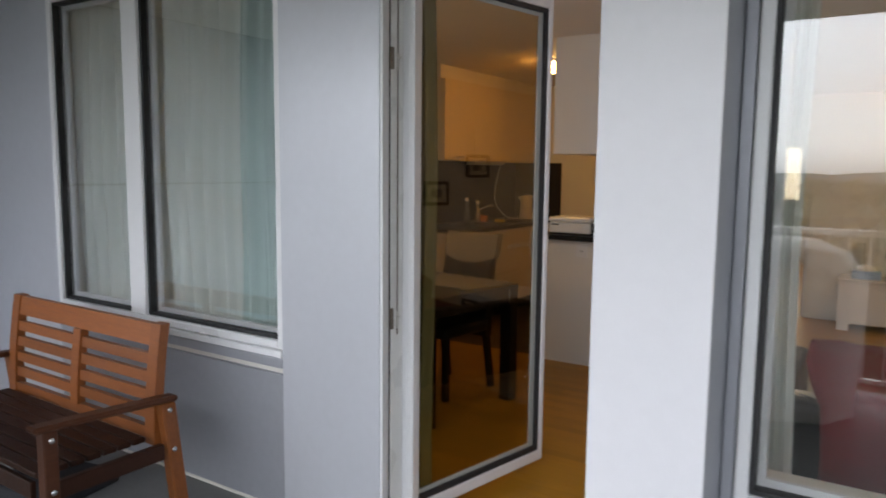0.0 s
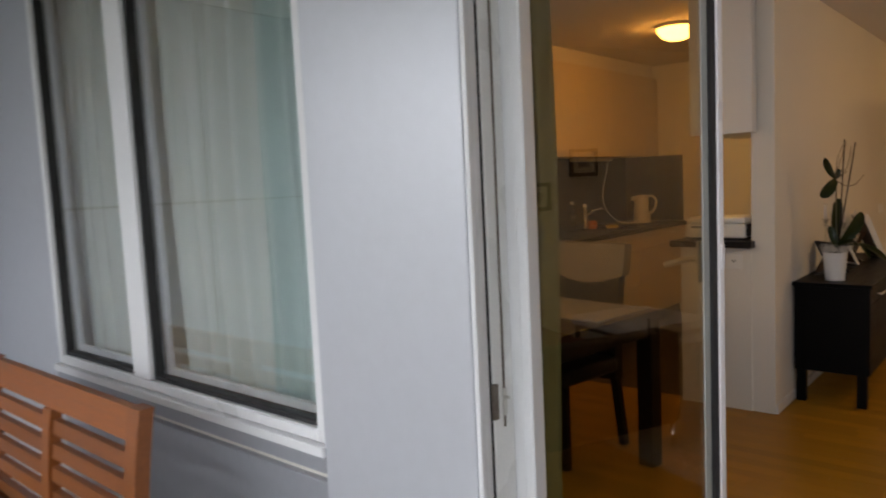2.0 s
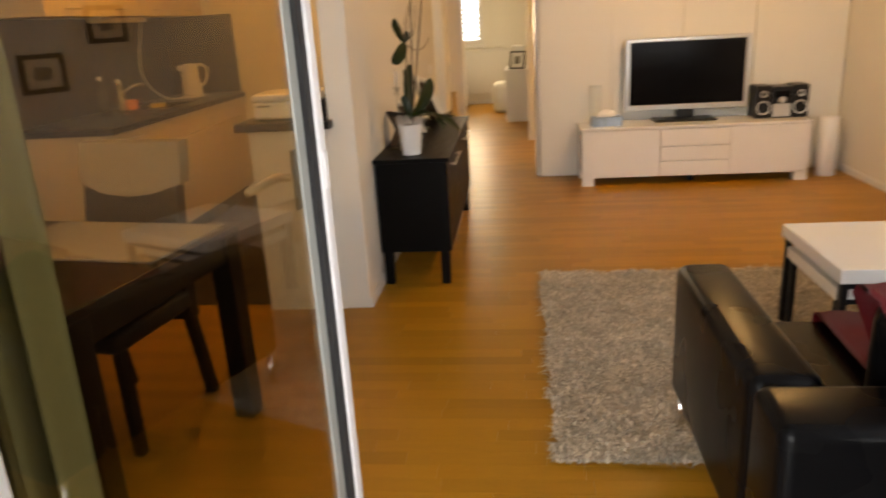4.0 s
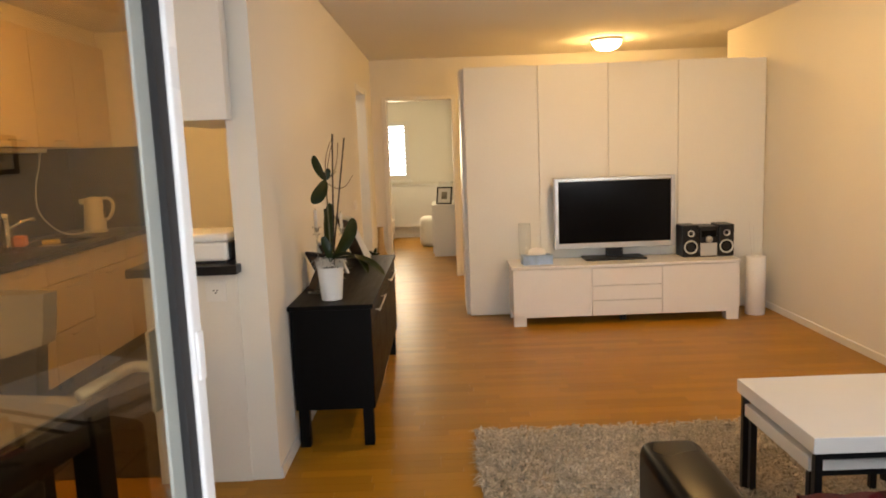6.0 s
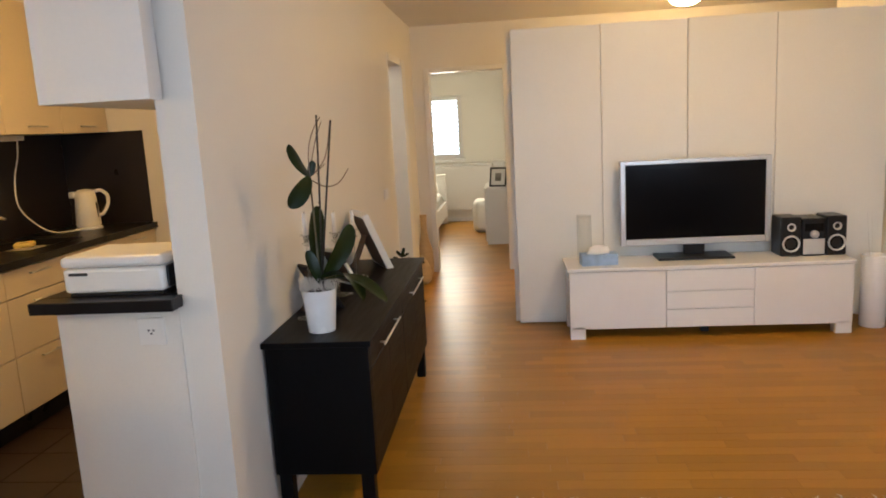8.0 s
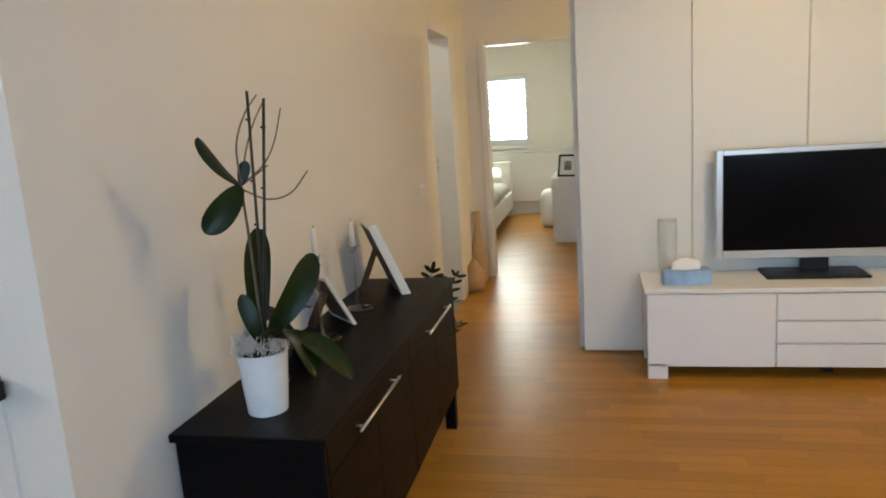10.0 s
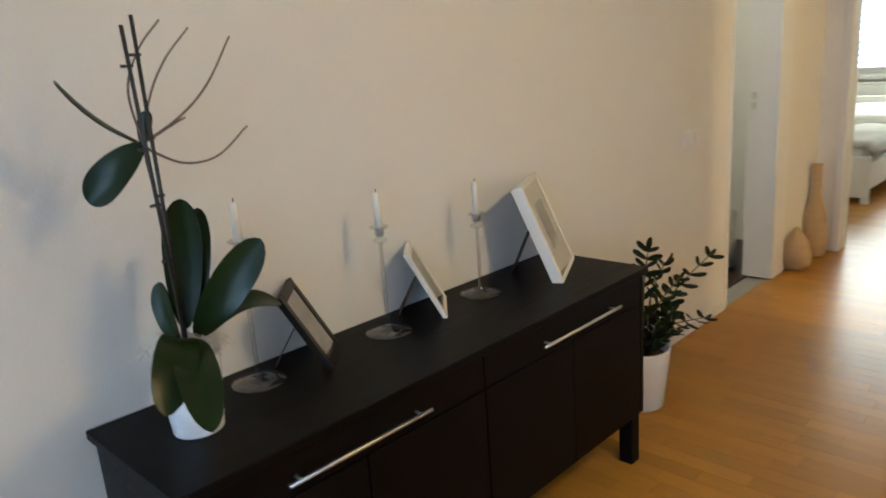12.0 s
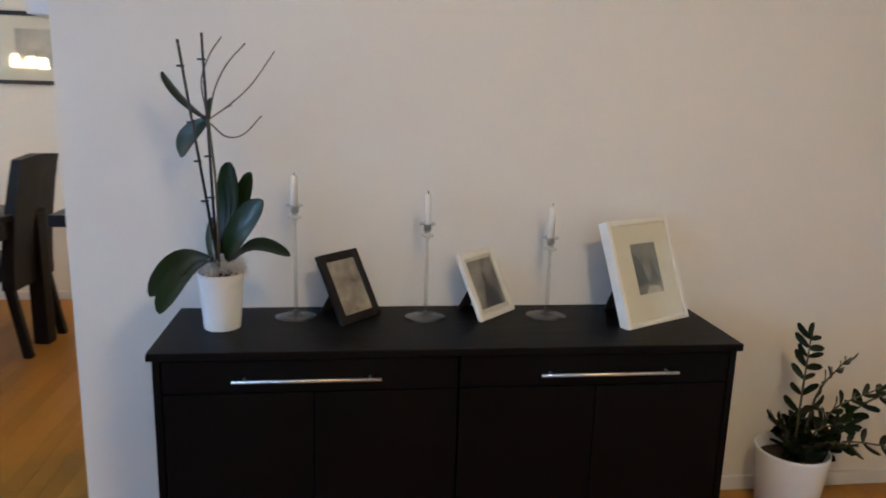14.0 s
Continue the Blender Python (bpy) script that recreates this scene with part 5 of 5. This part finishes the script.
print_shape(f2, [(a + 0.02, c), (b - 0.01, c), (b - 0.03, c + 0.05), (a + 0.075, c + 0.065), (a + 0.065, c + 0.115), (a + 0.055, c + 0.115), (a + 0.048, c + 0.065)], PRINT_DARK)
a, b, c, d = r3
print_shape(f3, [(a, d - 0.02), (a, c + 0.02), (a + 0.05, c + 0.035), (a + 0.03, d - 0.06)], PRINT_DARK)
print_shape(f3, [(a + 0.065, c + 0.04), (a + 0.095, c + 0.04), (a + 0.083, c + 0.09), (a + 0.080, d - 0.01), (a + 0.077, c + 0.09)], PRINT_DARK)
print_shape(f3, [(a + 0.03, c + 0.0), (b - 0.01, c + 0.0), (b - 0.02, c + 0.02), (a + 0.05, c + 0.025)], PRINT_PALE)

def candlestick(x, y, h, top):
    t = thing("candlestick", "tall clear glass candlestick with a white candle", "candlestick", pose(x, y, TOPZ), group="glass candlesticks")
    c = h
    lathe(t, "stem", [(0, 0), (0.064, 0), (0.064, 0.002), (0.038, 0.005), (0.010, 0.010), (0.0058, 0.026), (0.005, c - 0.05), (0.007, c - 0.042), (0.019, c - 0.037), (0.020, c - 0.034), (0.019, c - 0.031), (0.008, c - 0.027), (0.008, c - 0.02), (0, c - 0.02)], CLEAR, seg=28, label="slender clear glass stem and foot")
    lathe(t, "cup", [(0.0085, c - 0.024), (0.013, c - 0.020), (0.0135, c - 0.004), (0.024, c - 0.001), (0.026, c + 0.002), (0.024, c + 0.004), (0.0125, c + 0.001), (0.0120, c - 0.018), (0, c - 0.019)], CLEAR, seg=28, label="clear glass cup")
    lathe(t, "candle", [(0, c - 0.018), (0.011, c - 0.018), (0.0095, top - 0.004), (0.007, top), (0, top)], WAX, seg=18, label="white tapered candle")
    tube(t, "wick", [(0, 0, top), (0.001, 0, top + 0.009)], 0.0012, WICK, seg=6)
candlestick(-1.612, 7.217, 0.342, 0.432)
candlestick(-1.594, 7.613, 0.292, 0.385)
candlestick(-1.597, 8.0, 0.250, 0.350)

def orchid():
    t = thing("orchid", "potted orchid without blooms in a white pot", "plant", pose(-1.518, 7.015, TOPZ))
    O = Vector((-1.518, 7.015, TOPZ))
    lathe(t, "pot", [(0, 0), (0.050, 0), (0.052, 0.003)] + [(0.052 + 0.0142 * q / 48 - (0.0007 if q % 4 in (2, 3) else 0), 0.003 + 0.158 * q / 48) for q in range(1, 49)] + [(0.0668, 0.163), (0.066, 0.166), (0.062, 0.165), (0.058, 0.14), (0, 0.14)], CERAMIC, seg=40, label="white ceramic pot")
    lathe(t, "bark", [(0.059, 0.140), (0.045, 0.158), (0.02, 0.168), (0, 0.17)], SOIL, seg=20)
    r = random.Random(2)
    bm = bmesh.new()
    for k in range(150):
        a, q = r.uniform(0, 6.28), r.uniform(0.015, 0.075)
        p = Vector((q * math.cos(a), q * math.sin(a), 0.165))
        tube_into(bm, curve_pts([p, p + Vector((r.uniform(-0.02, 0.02), r.uniform(-0.02, 0.02), r.uniform(0.01, 0.05))), p + Vector((r.uniform(-0.04, 0.04), r.uniform(-0.04, 0.04), r.uniform(-0.01, 0.04)))], 4), 0.0011, 0.0006, 4)
    part("fleece", bm, FLEECE, t, "pale fleece wisps over the bark", True)
    W = lambda x, y, z: Vector((x, y, z)) - O
    base = W(-1.51, 7.02, 0.895)
    def leaf(pts_tip, width, up, sag, base=base, curl=0.25, blunt=0.7):
        bm = bmesh.new()
        leaf_into(bm, base, pts_tip, width, up, sag, curl, blunt=blunt, n=12)
        part("leaf", bm, ORCHID_LEAF, t, "broad glossy dark green leaf", True)
    leaf(W(-1.510, 7.050, 1.190), 0.088, (0.75, -0.45, 0.2), -0.015, W(-1.515, 7.02, 0.93))
    leaf(W(-1.405, 7.150, 1.100), 0.090, (0.85, -0.25, 0.5), 0.02, W(-1.505, 7.035, 0.91))
    leaf(W(-1.545, 7.100, 1.160), 0.060, (0.8, -0.3, 0.3), 0.01, W(-1.53, 7.05, 0.93))
    leaf(W(-1.47, 7.215, 0.935), 0.060, (0.5, -0.2, 0.9), 0.05, W(-1.50, 7.05, 0.91))
    leaf(W(-1.318, 6.872, 0.862), 0.088, (0.8, -0.25, 0.5), 0.055, W(-1.51, 7.0, 0.915))
    leaf(W(-1.240, 6.914, 0.840), 0.085, (0.9, -0.35, 0.35), 0.045, W(-1.50, 7.01, 0.91))
    leaf(W(-1.545, 6.995, 1.03), 0.050, (0.5, -0.9, 0.2), 0.01, W(-1.51, 7.0, 0.90))
    # stakes and flower stalks
    for p0, p1 in ((W(-1.51, 7.015, 0.86), W(-1.405, 6.950, 1.505)), (W(-1.50, 7.01, 0.86), W(-1.468, 6.997, 1.527))):
        s = tube(t, "stake", [p0, p1], 0.0042, STAKE, 0.0036, 7, "thin dark support stick")
        for f in (0.35, 0.52, 0.68, 0.9):
            q = p0.lerp(p1, f)
            tube(s, "clip", [q + Vector((0.0, -0.014, 0)), q + Vector((0.0, 0.006, 0))], 0.003, STAKE, seg=5)
    knot = W(-1.512, 6.998, 1.303)
    tube(t, "stem", curve_pts([W(-1.51, 7.012, 0.88), W(-1.512, 7.012, 1.1), knot], 6), 0.0042, STEM, 0.0034, 7)
    for ctrl in ([knot, W(-1.505, 6.985, 1.40), W(-1.49, 7.01, 1.47), W(-1.469, 7.047, 1.519)],
                 [knot, W(-1.50, 7.02, 1.385), W(-1.49, 7.055, 1.45), W(-1.48, 7.105, 1.505)],
                 [knot, W(-1.48, 7.06, 1.345), W(-1.47, 7.12, 1.40), W(-1.47, 7.182, 1.487)],
                 [knot, W(-1.48, 7.045, 1.333), W(-1.47, 7.068, 1.345)],
                 [knot + Vector((0, 0.005, -0.01)), W(-1.47, 7.05, 1.262), W(-1.43, 7.10, 1.27), W(-1.40, 7.152, 1.32)]):
        tube(t, "flower_stalk", curve_pts(ctrl, 8), 0.0026, TWIG, 0.0018, 6, "bare dry flower stalk")
    leaf(W(-1.541, 6.876, 1.427), 0.052, (-0.25, -0.7, -0.65), 0.01, knot)
    leaf(W(-1.570, 6.905, 1.203), 0.078, (0.7, -0.7, 0.15), 0.012, knot)
    leaf(W(-1.50, 7.012, 1.362), 0.034, (0.5, -0.9, 0), 0.0, knot)
orchid()

def zz_plant():
    t = thing("potted_plant", "leafy green plant in a white pot on the floor", "plant", pose(-1.535, 8.87, 0))
    lathe(t, "pot", [(0, 0), (0.090, 0), (0.094, 0.005), (0.120, 0.244), (0.120, 0.253), (0.113, 0.253), (0.108, 0.207), (0, 0.207)], CERAMIC, seg=40, label="white ceramic pot")
    lathe(t, "soil", [(0.109, 0.208), (0.06, 0.218), (0, 0.222)], SOIL, seg=20)
    r = random.Random(11)
    stems = [(0.05, -0.025, 0.45), (0.075, 0.50, 0.31), (0.085, 0.44, 0.03), (0.05, 0.25, 0.26), (0.05, 0.11, 0.36), (0.10, 0.05, 0.13), (-0.05, 0.06, 0.11), (0.03, -0.08, 0.13), (0.07, 0.14, 0.15), (-0.03, -0.03, 0.10), (0.11, -0.03, 0.09), (0.12, 0.10, 0.10)]
    for k, (dx, dy, dz) in enumerate(stems):
        p0 = Vector((dx * 0.25 + r.uniform(-0.02, 0.02), dy * 0.2 + r.uniform(-0.02, 0.02), 0.217))
        p2 = Vector((dx, dy, 0.224 + dz))
        p1 = p0.lerp(p2, 0.5) + Vector((-dx * 0.15, -dy * 0.2, dz * 0.14 + 0.1 * abs(dy) * (dz < 0.2)))
        pts = curve_pts([p0, p1, p2], 9)
        s = tube(t, "stem", pts, 0.005, STEM, 0.002, 6)
        n = len(pts)
        for i in range(5 if dz > 0.2 else 1, n, 2):
            d = (pts[min(i + 1, n - 1)] - pts[max(i - 1, 0)]).normalized()
            side = d.cross(Vector((0.3 * math.sin(k), 0.3 * math.cos(k), 1))).normalized()
            if side.length < 0.1:
                side = Vector((1, 0, 0))
            for sg in ((-1, 1) if i < n - 2 else (-1, 0, 1)):
                ln = r.uniform(0.062, 0.086) * (1 - 0.25 * i / n)
                tip = pts[i] + (side * sg * 0.85 + d * (0.55 if sg else 1) + Vector((r.uniform(-0.3, 0.3), r.uniform(-0.3, 0.3), r.uniform(-0.2, 0.3)))).normalized() * ln
                bm = bmesh.new()
                leaf_into(bm, pts[i], tip, ln * 0.37, d.cross(side) + Vector((r.uniform(-0.3, 0.3), r.uniform(-0.3, 0.3), 0.5)), 0.004, 0.2, n=5, thick=0.0008)
                part("leaf", bm, ZZ_LEAF, s, "", True)
zz_plant()
sw = thing("light_switch", "white double light switch on the wall", "switch", pose(WX, 9.68, 0.985))
bx(sw, "plate", (0, -0.08, -0.04), (0.010, 0.08, 0.04), WHITE_PLASTIC, 0.004)
for y in (-0.04, 0.04):
    bx(sw, "rocker", (0.010, y - 0.03, -0.03), (0.014, y + 0.03, 0.03), WHITE_PLASTIC, 0.003)

# ---- hall, bathroom and bedroom ----
v1 = thing("floor_vase", "tall straw-coloured bottle vase in the hall", "vase", pose(-1.665, 11.40, 0) @ Matrix.Diagonal((0.88, 0.88, 0.87, 1)))
lathe(v1, "body", [(0, 0), (0.075, 0), (0.088, 0.02), (0.095, 0.15), (0.085, 0.30), (0.05, 0.42), (0.036, 0.52), (0.036, 0.68), (0.042, 0.70), (0.032, 0.70), (0.03, 0.5), (0, 0.45)], STRAW, seg=32)
v2 = thing("floor_vase", "small drop-shaped straw-coloured vase in the hall", "vase", pose(-1.655, 11.04, 0))
lathe(v2, "body", [(0, 0), (0.06, 0), (0.085, 0.03), (0.095, 0.09), (0.075, 0.17), (0.035, 0.235), (0.012, 0.265), (0, 0.268)], STRAW, seg=32)
tb = thing("pedal_bin", "steel pedal bin in the bathroom", "bin", pose(-2.075, 10.80, 0.004))
lathe(tb, "body", [(0, 0.02), (0.13, 0.02), (0.13, 0.34), (0, 0.34)], STEEL, seg=32)
lathe(tb, "lid", [(0.133, 0.342), (0.13, 0.37), (0.08, 0.39), (0, 0.395)], STEEL, seg=32)
lathe(tb, "base_ring", [(0.0, 0), (0.135, 0.0), (0.135, 0.03), (0, 0.03)], BLACK_PLASTIC, seg=32)

bw = tagged(thing("window_3", "bright bedroom window with a white frame", "window"), kind="structure")
x0, x1, z0, z1 = BW
bm = bmesh.new()
for lo, hi in (((x0, 15.45, z0), (x0 + 0.07, 15.53, z1)), ((x1 - 0.07, 15.45, z0), (x1, 15.53, z1)), ((x0 + 0.07, 15.45, z0), (x1 - 0.07, 15.53, z0 + 0.07)), ((x0 + 0.07, 15.45, z1 - 0.07), (x1 - 0.07, 15.53, z1)), ((-2.22, 15.45, z0 + 0.07), (-2.10, 15.53, z1 - 0.07))):
    box(bm, lo, hi, 0.004)
part("window_frame", bm, WHITE_MATT, bw)
bx(bw, "window_sill", (x0 - 0.05, 15.36, z0 - 0.05), (x1 + 0.03, 15.44, z0 - 0.002), WHITE_MATT, 0.004)
for a, b in ((x0 + 0.07, -2.22), (-2.10, x1 - 0.07)):
    bx(bw, "pane", (a, 15.48, z0 + 0.07), (b, 15.486, z1 - 0.07), PANE, 0).visible_shadow = False
bl = thing("window_blind", "white slatted outside blind half tilted", "blind")
sl = bx(bl, "slat", (x0 + 0.02, -0.035, -0.002), (x1 - 0.02, 0.035, 0.002), BLIND, 0)
sl.matrix_basis = pose(0, 15.60, z0 + 0.05, 25, 0, 0)
for k in range(1, 13):
    o = new("slat", sl.data)
    o.parent, o.matrix_basis = bl, pose(0, 15.60, z0 + 0.05 + 0.072 * k, 25, 0, 0)
tagged(bx(None, "backdrop_sky", (-4.5, 16.6, -0.5), (0.5, 16.62, 3.5), DAYGLOW, 0), "bright overcast sky behind the bedroom window", "backdrop", kind="structure")
rd = thing("radiator_cover", "long cream radiator panel under the bedroom window", "radiator")
bx(rd, "panel", (-4.0, 15.33, 0.18), (-0.95, 15.40, 0.86), WHITE_MATT, 0.006)
bx(rd, "top_grille", (-4.02, 15.32, 0.865), (-0.93, 15.415, 0.885), WHITE_MATT, 0.003)
bx(rd, "foot", (-3.8, 15.34, 0.0), (-3.7, 15.39, 0.18), WHITE_MATT, 0.003)
bx(rd, "foot", (-1.2, 15.34, 0.0), (-1.1, 15.39, 0.18), WHITE_MATT, 0.003)

def bed():
    t = thing("bed", "white bed with a rumpled white duvet", "bed", pose(-1.78, 13.15, 0))
    bx(t, "foot_board", (-1.70, 0.0, 0.05), (0.0, 0.05, 0.40), WHITE_MATT, 0.008)
    bx(t, "side_rail", (-0.05, 0.05, 0.12), (0.0, 2.05, 0.34), WHITE_MATT, 0.006)
    bx(t, "side_rail", (-1.70, 0.05, 0.12), (-1.65, 2.05, 0.34), WHITE_MATT, 0.006)
    bx(t, "head_board", (-1.70, 2.05, 0.0), (0.0, 2.10, 0.75), WHITE_MATT, 0.008)
    for x in (-1.70, -0.06):
        bx(t, "leg", (x, 0.0, 0.0), (x + 0.06, 0.05, 0.05), WHITE_MATT, 0)
    bx(t, "mattress", (-1.64, 0.06, 0.28), (-0.06, 2.04, 0.46), LINEN, 0.04, seg=3)
    bm = bmesh.new()
    g = [[bm.verts.new((-1.68 + 1.70 * i / 30, 0.04 + 1.5 * j / 26, 0.49 + 0.035 * noise.noise(Vector((i * 0.28, j * 0.3, 5))) + 0.03 - (0.12 if i in (0, 30) else 0) - (0.06 if j == 0 else 0))) for j in range(27)] for i in range(31)]
    for i in range(30):
        for j in range(26):
            bm.faces.new((g[i][j], g[i + 1][j], g[i + 1][j + 1], g[i][j + 1]))
    bmesh.ops.solidify(bm, geom=bm.faces[:], thickness=0.04)
    part("duvet", bm, LINEN, t, "rumpled white duvet", True)
bed()
for x, m, lb in ((-2.15, LINEN, "white pillow on the bed"), (-2.75, GREY_LINEN, "grey patterned pillow on the bed")):
    t = thing("pillow", lb, "pillow", pose(x, 14.85, 0.50, 20, 0, 8))
    ob = bx(t, "cushion", (-0.28, -0.2, 0), (0.28, 0.2, 0.16), m, 0.075, seg=4)
    ob.data.polygons.foreach_set("use_smooth", [True] * len(ob.data.polygons))
dr = thing("dresser", "low white dresser against the bedroom wall", "dresser", pose(-1.12, 13.10, 0))
bx(dr, "carcass", (0.018, 0, 0.0), (0.395, 0.80, 0.70), WHITE_MATT, 0.004)
for k in range(3):
    bx(dr, "drawer", (0.0, 0.005, 0.04 + 0.22 * k), (0.017, 0.795, 0.252 + 0.22 * k), WHITE_MATT, 0.003)
pf = thing("photo_frame", "black photo frame with white mat on the dresser", "photo frame", pose(-1.06, 13.25, 0.70, 0, 0, -20) @ pose(0, 0, 0, -15, 0, 0))
boxes(pf, "frame", [((0, 0, 0), (0.02, 0.015, 0.24)), ((0.2, 0, 0), (0.22, 0.015, 0.24)), ((0.02, 0, 0), (0.2, 0.015, 0.02)), ((0.02, 0, 0.22), (0.2, 0.015, 0.24))], BLACK_FRAME)
bx(pf, "mat", (0.02, 0.004, 0.02), (0.2, 0.01, 0.22), WHITE_PLASTIC, 0)
bx(pf, "print", (0.07, 0.002, 0.07), (0.15, 0.0035, 0.17), PRINT, 0)
bk = thing("white_box", "small white box on the dresser", "box", pose(-1.02, 13.45, 0.70))
bx(bk, "body", (0, 0, 0), (0.16, 0.2, 0.30), WHITE_PLASTIC, 0.02)
po = thing("pouf", "small white round-edged pouf on the bedroom floor", "pouf", pose(-1.16, 14.35, 0))
ob = bx(po, "body", (-0.17, -0.25, 0.0), (0.2, 0.2, 0.44), LINEN, 0.08, seg=4)
ob.data.polygons.foreach_set("use_smooth", [True] * len(ob.data.polygons))

# ---- outside: ground, woods, hills and houses ----
GZ = -14.0
tagged(bx(None, "ground", (-3000, -3000, GZ - 1), (3000, 3000, GZ), GRASS, 0), "grassy ground far below the balcony", "ground", kind="structure")
def hills(name, dist, height, seed, mat):
    bm = bmesh.new()
    n = 120
    lo, hi, bk2 = [], [], []
    for i in range(n + 1):
        a = -math.pi * 1.05 + math.pi * 1.1 * i / n
        h = height * (0.6 + 0.5 * noise.noise(Vector((i * 0.06, seed, 0))) + 0.12 * noise.noise(Vector((i * 0.5, seed, 2))))
        x, y = math.cos(a), math.sin(a)
        lo.append(bm.verts.new((x * dist, y * dist, GZ)))
        hi.append(bm.verts.new((x * dist * 1.2, y * dist * 1.2, GZ + h)))
        bk2.append(bm.verts.new((x * dist * 1.5, y * dist * 1.5, GZ)))
    for i in range(n):
        bm.faces.new((lo[i], lo[i + 1], hi[i + 1], hi[i]))
        bm.faces.new((hi[i], hi[i + 1], bk2[i + 1], bk2[i]))
    return tagged(part(name, bm, mat), "hazy wooded hills on the horizon", "backdrop", kind="structure")
hills("backdrop", 900, 24, 4.0, HILL)
def woods():
    r = np.random.RandomState(8)
    vs, fs = [], []
    for k in range(2600):
        a = r.uniform(-math.pi, 0)
        q = r.uniform(60, 260)
        cx, cy = q * math.cos(a), q * math.sin(a)
        rad, hh = r.uniform(2.5, 4.5), r.uniform(7, 11) + q * 0.012
        for _ in range(9):
            px, py, pz = cx + r.normal() * rad * 0.5, cy + r.normal() * rad * 0.5, GZ + hh * r.uniform(0.35, 1)
            s = rad * r.uniform(0.22, 0.42)
            b = len(vs)
            vs += [(px + s, py, pz), (px - s, py, pz), (px, py + s, pz), (px, py - s, pz), (px, py, pz + s), (px, py, pz - s)]
            fs += [(b, b + 2, b + 4), (b + 2, b + 1, b + 4), (b + 1, b + 3, b + 4), (b + 3, b, b + 4), (b + 2, b, b + 5), (b + 1, b + 2, b + 5), (b + 3, b + 1, b + 5), (b, b + 3, b + 5)]
    me = bpy.data.meshes.new("woods")
    me.from_pydata(vs, [], fs)
    tagged(link("woods", me, WOODS), "autumn-tinged trees below the balcony", "trees", kind="stuff")
woods()
def house(x, y, w, d, h, label):
    t = thing("apartment_building", label, "building", pose(x, y, GZ))
    bx(t, "wall", (0, 0, 0), (w, d, h), RENDERED_WALL, 0)
    bx(t, "roof", (-0.5, -0.5, h), (w + 0.5, d + 0.5, h + 0.6), ROOF_TILE, 0.05)
    first = bx(t, "window", (1.2, d - 0.1, 1.4), (2.7, d + 0.06, 2.9), SCREEN, 0)
    k = 0
    for fl in range(int(h // 3)):
        for c in range(int(w // 4)):
            if k:
                o = new("window", first.data)
                o.parent, o.location = t, (4 * c, 0, 3 * fl)
            k += 1
house(18, -75, 22, 12, 14.5, "pale rendered apartment building among trees")
house(48, -95, 26, 12, 13, "pale rendered apartment building among trees")
house(-40, -90, 24, 12, 14, "pale rendered apartment building among trees")

# ---- parquet and kitchen tiles, laid last ----
def strip_mesh(name, w, d):
    me = bpy.data.meshes.new(name)
    g, z = 0.00025, 0.012
    vs = [(g, g, 0), (w - g, g, 0), (w - g, d - g, 0), (g, d - g, 0), (g + 0.0003, g + 0.0003, z), (w - g - 0.0003, g + 0.0003, z), (w - g - 0.0003, d - g - 0.0003, z), (g + 0.0003, d - g - 0.0003, z)]
    fs = [(4, 5, 6, 7), (0, 1, 5, 4), (1, 2, 6, 5), (2, 3, 7, 6), (3, 0, 4, 7)]
    me.from_pydata(vs, [], fs)
    return me
shared = {}
vs, fs = [], []
for s in STRIPS:
    a, b, y0, y1 = s
    dz = rnd.uniform(-0.0003, 0.0)
    if s in NEAR:
        key = (round(b - a, 2), round(y1 - y0, 3))
        if key not in shared:
            shared[key] = strip_mesh("parquet_strip", *key)
            shared[key].materials.append(PARQUET)
        ob = new("parquet_strip", shared[key])
        ob.parent = FLOOR
        ob.location = (a, y0, -0.012 + dz)
        ob.scale = ((b - a) / key[0], (y1 - y0) / key[1], 1)
    else:
        m = len(vs)
        for k, (z, q) in enumerate(((-0.012, 0.00025), (dz, 0.0005))):
            vs += [(a + q, y0 + q, z), (b - q, y0 + q, z), (b - q, y1 - q, z), (a + q, y1 - q, z)]
        fs += [(m + 4, m + 5, m + 6, m + 7), (m, m + 1, m + 5, m + 4), (m + 1, m + 2, m + 6, m + 5), (m + 2, m + 3, m + 7, m + 6), (m + 3, m, m + 4, m + 7)]
me = bpy.data.meshes.new("parquet_rest")
me.from_pydata(vs, [], fs)
tagged(link("parquet_rest", me, PARQUET_JOINED, FLOOR, "oak parquet strips"), kind="stuff")
tile = bpy.data.meshes.new("floor_tile")
tile.from_pydata([(0, 0, 0), (0.297, 0, 0), (0.297, 0.297, 0), (0, 0.297, 0), (0.001, 0.001, 0.012), (0.296, 0.001, 0.012), (0.296, 0.296, 0.012), (0.001, 0.296, 0.012)], [], [(4, 5, 6, 7), (0, 1, 5, 4), (1, 2, 6, 5), (2, 3, 7, 6), (3, 0, 4, 7)])
tile.materials.append(KTILE)
for i in range(8):
    for j in range(9):
        ob = new("floor_tile", tile)
        ob.parent, ob.location = FLOOR, (-4.30 + 0.3 * i, 6.602 + 0.29 * j, -0.011)
        ob.scale = (1, 0.965, 1)
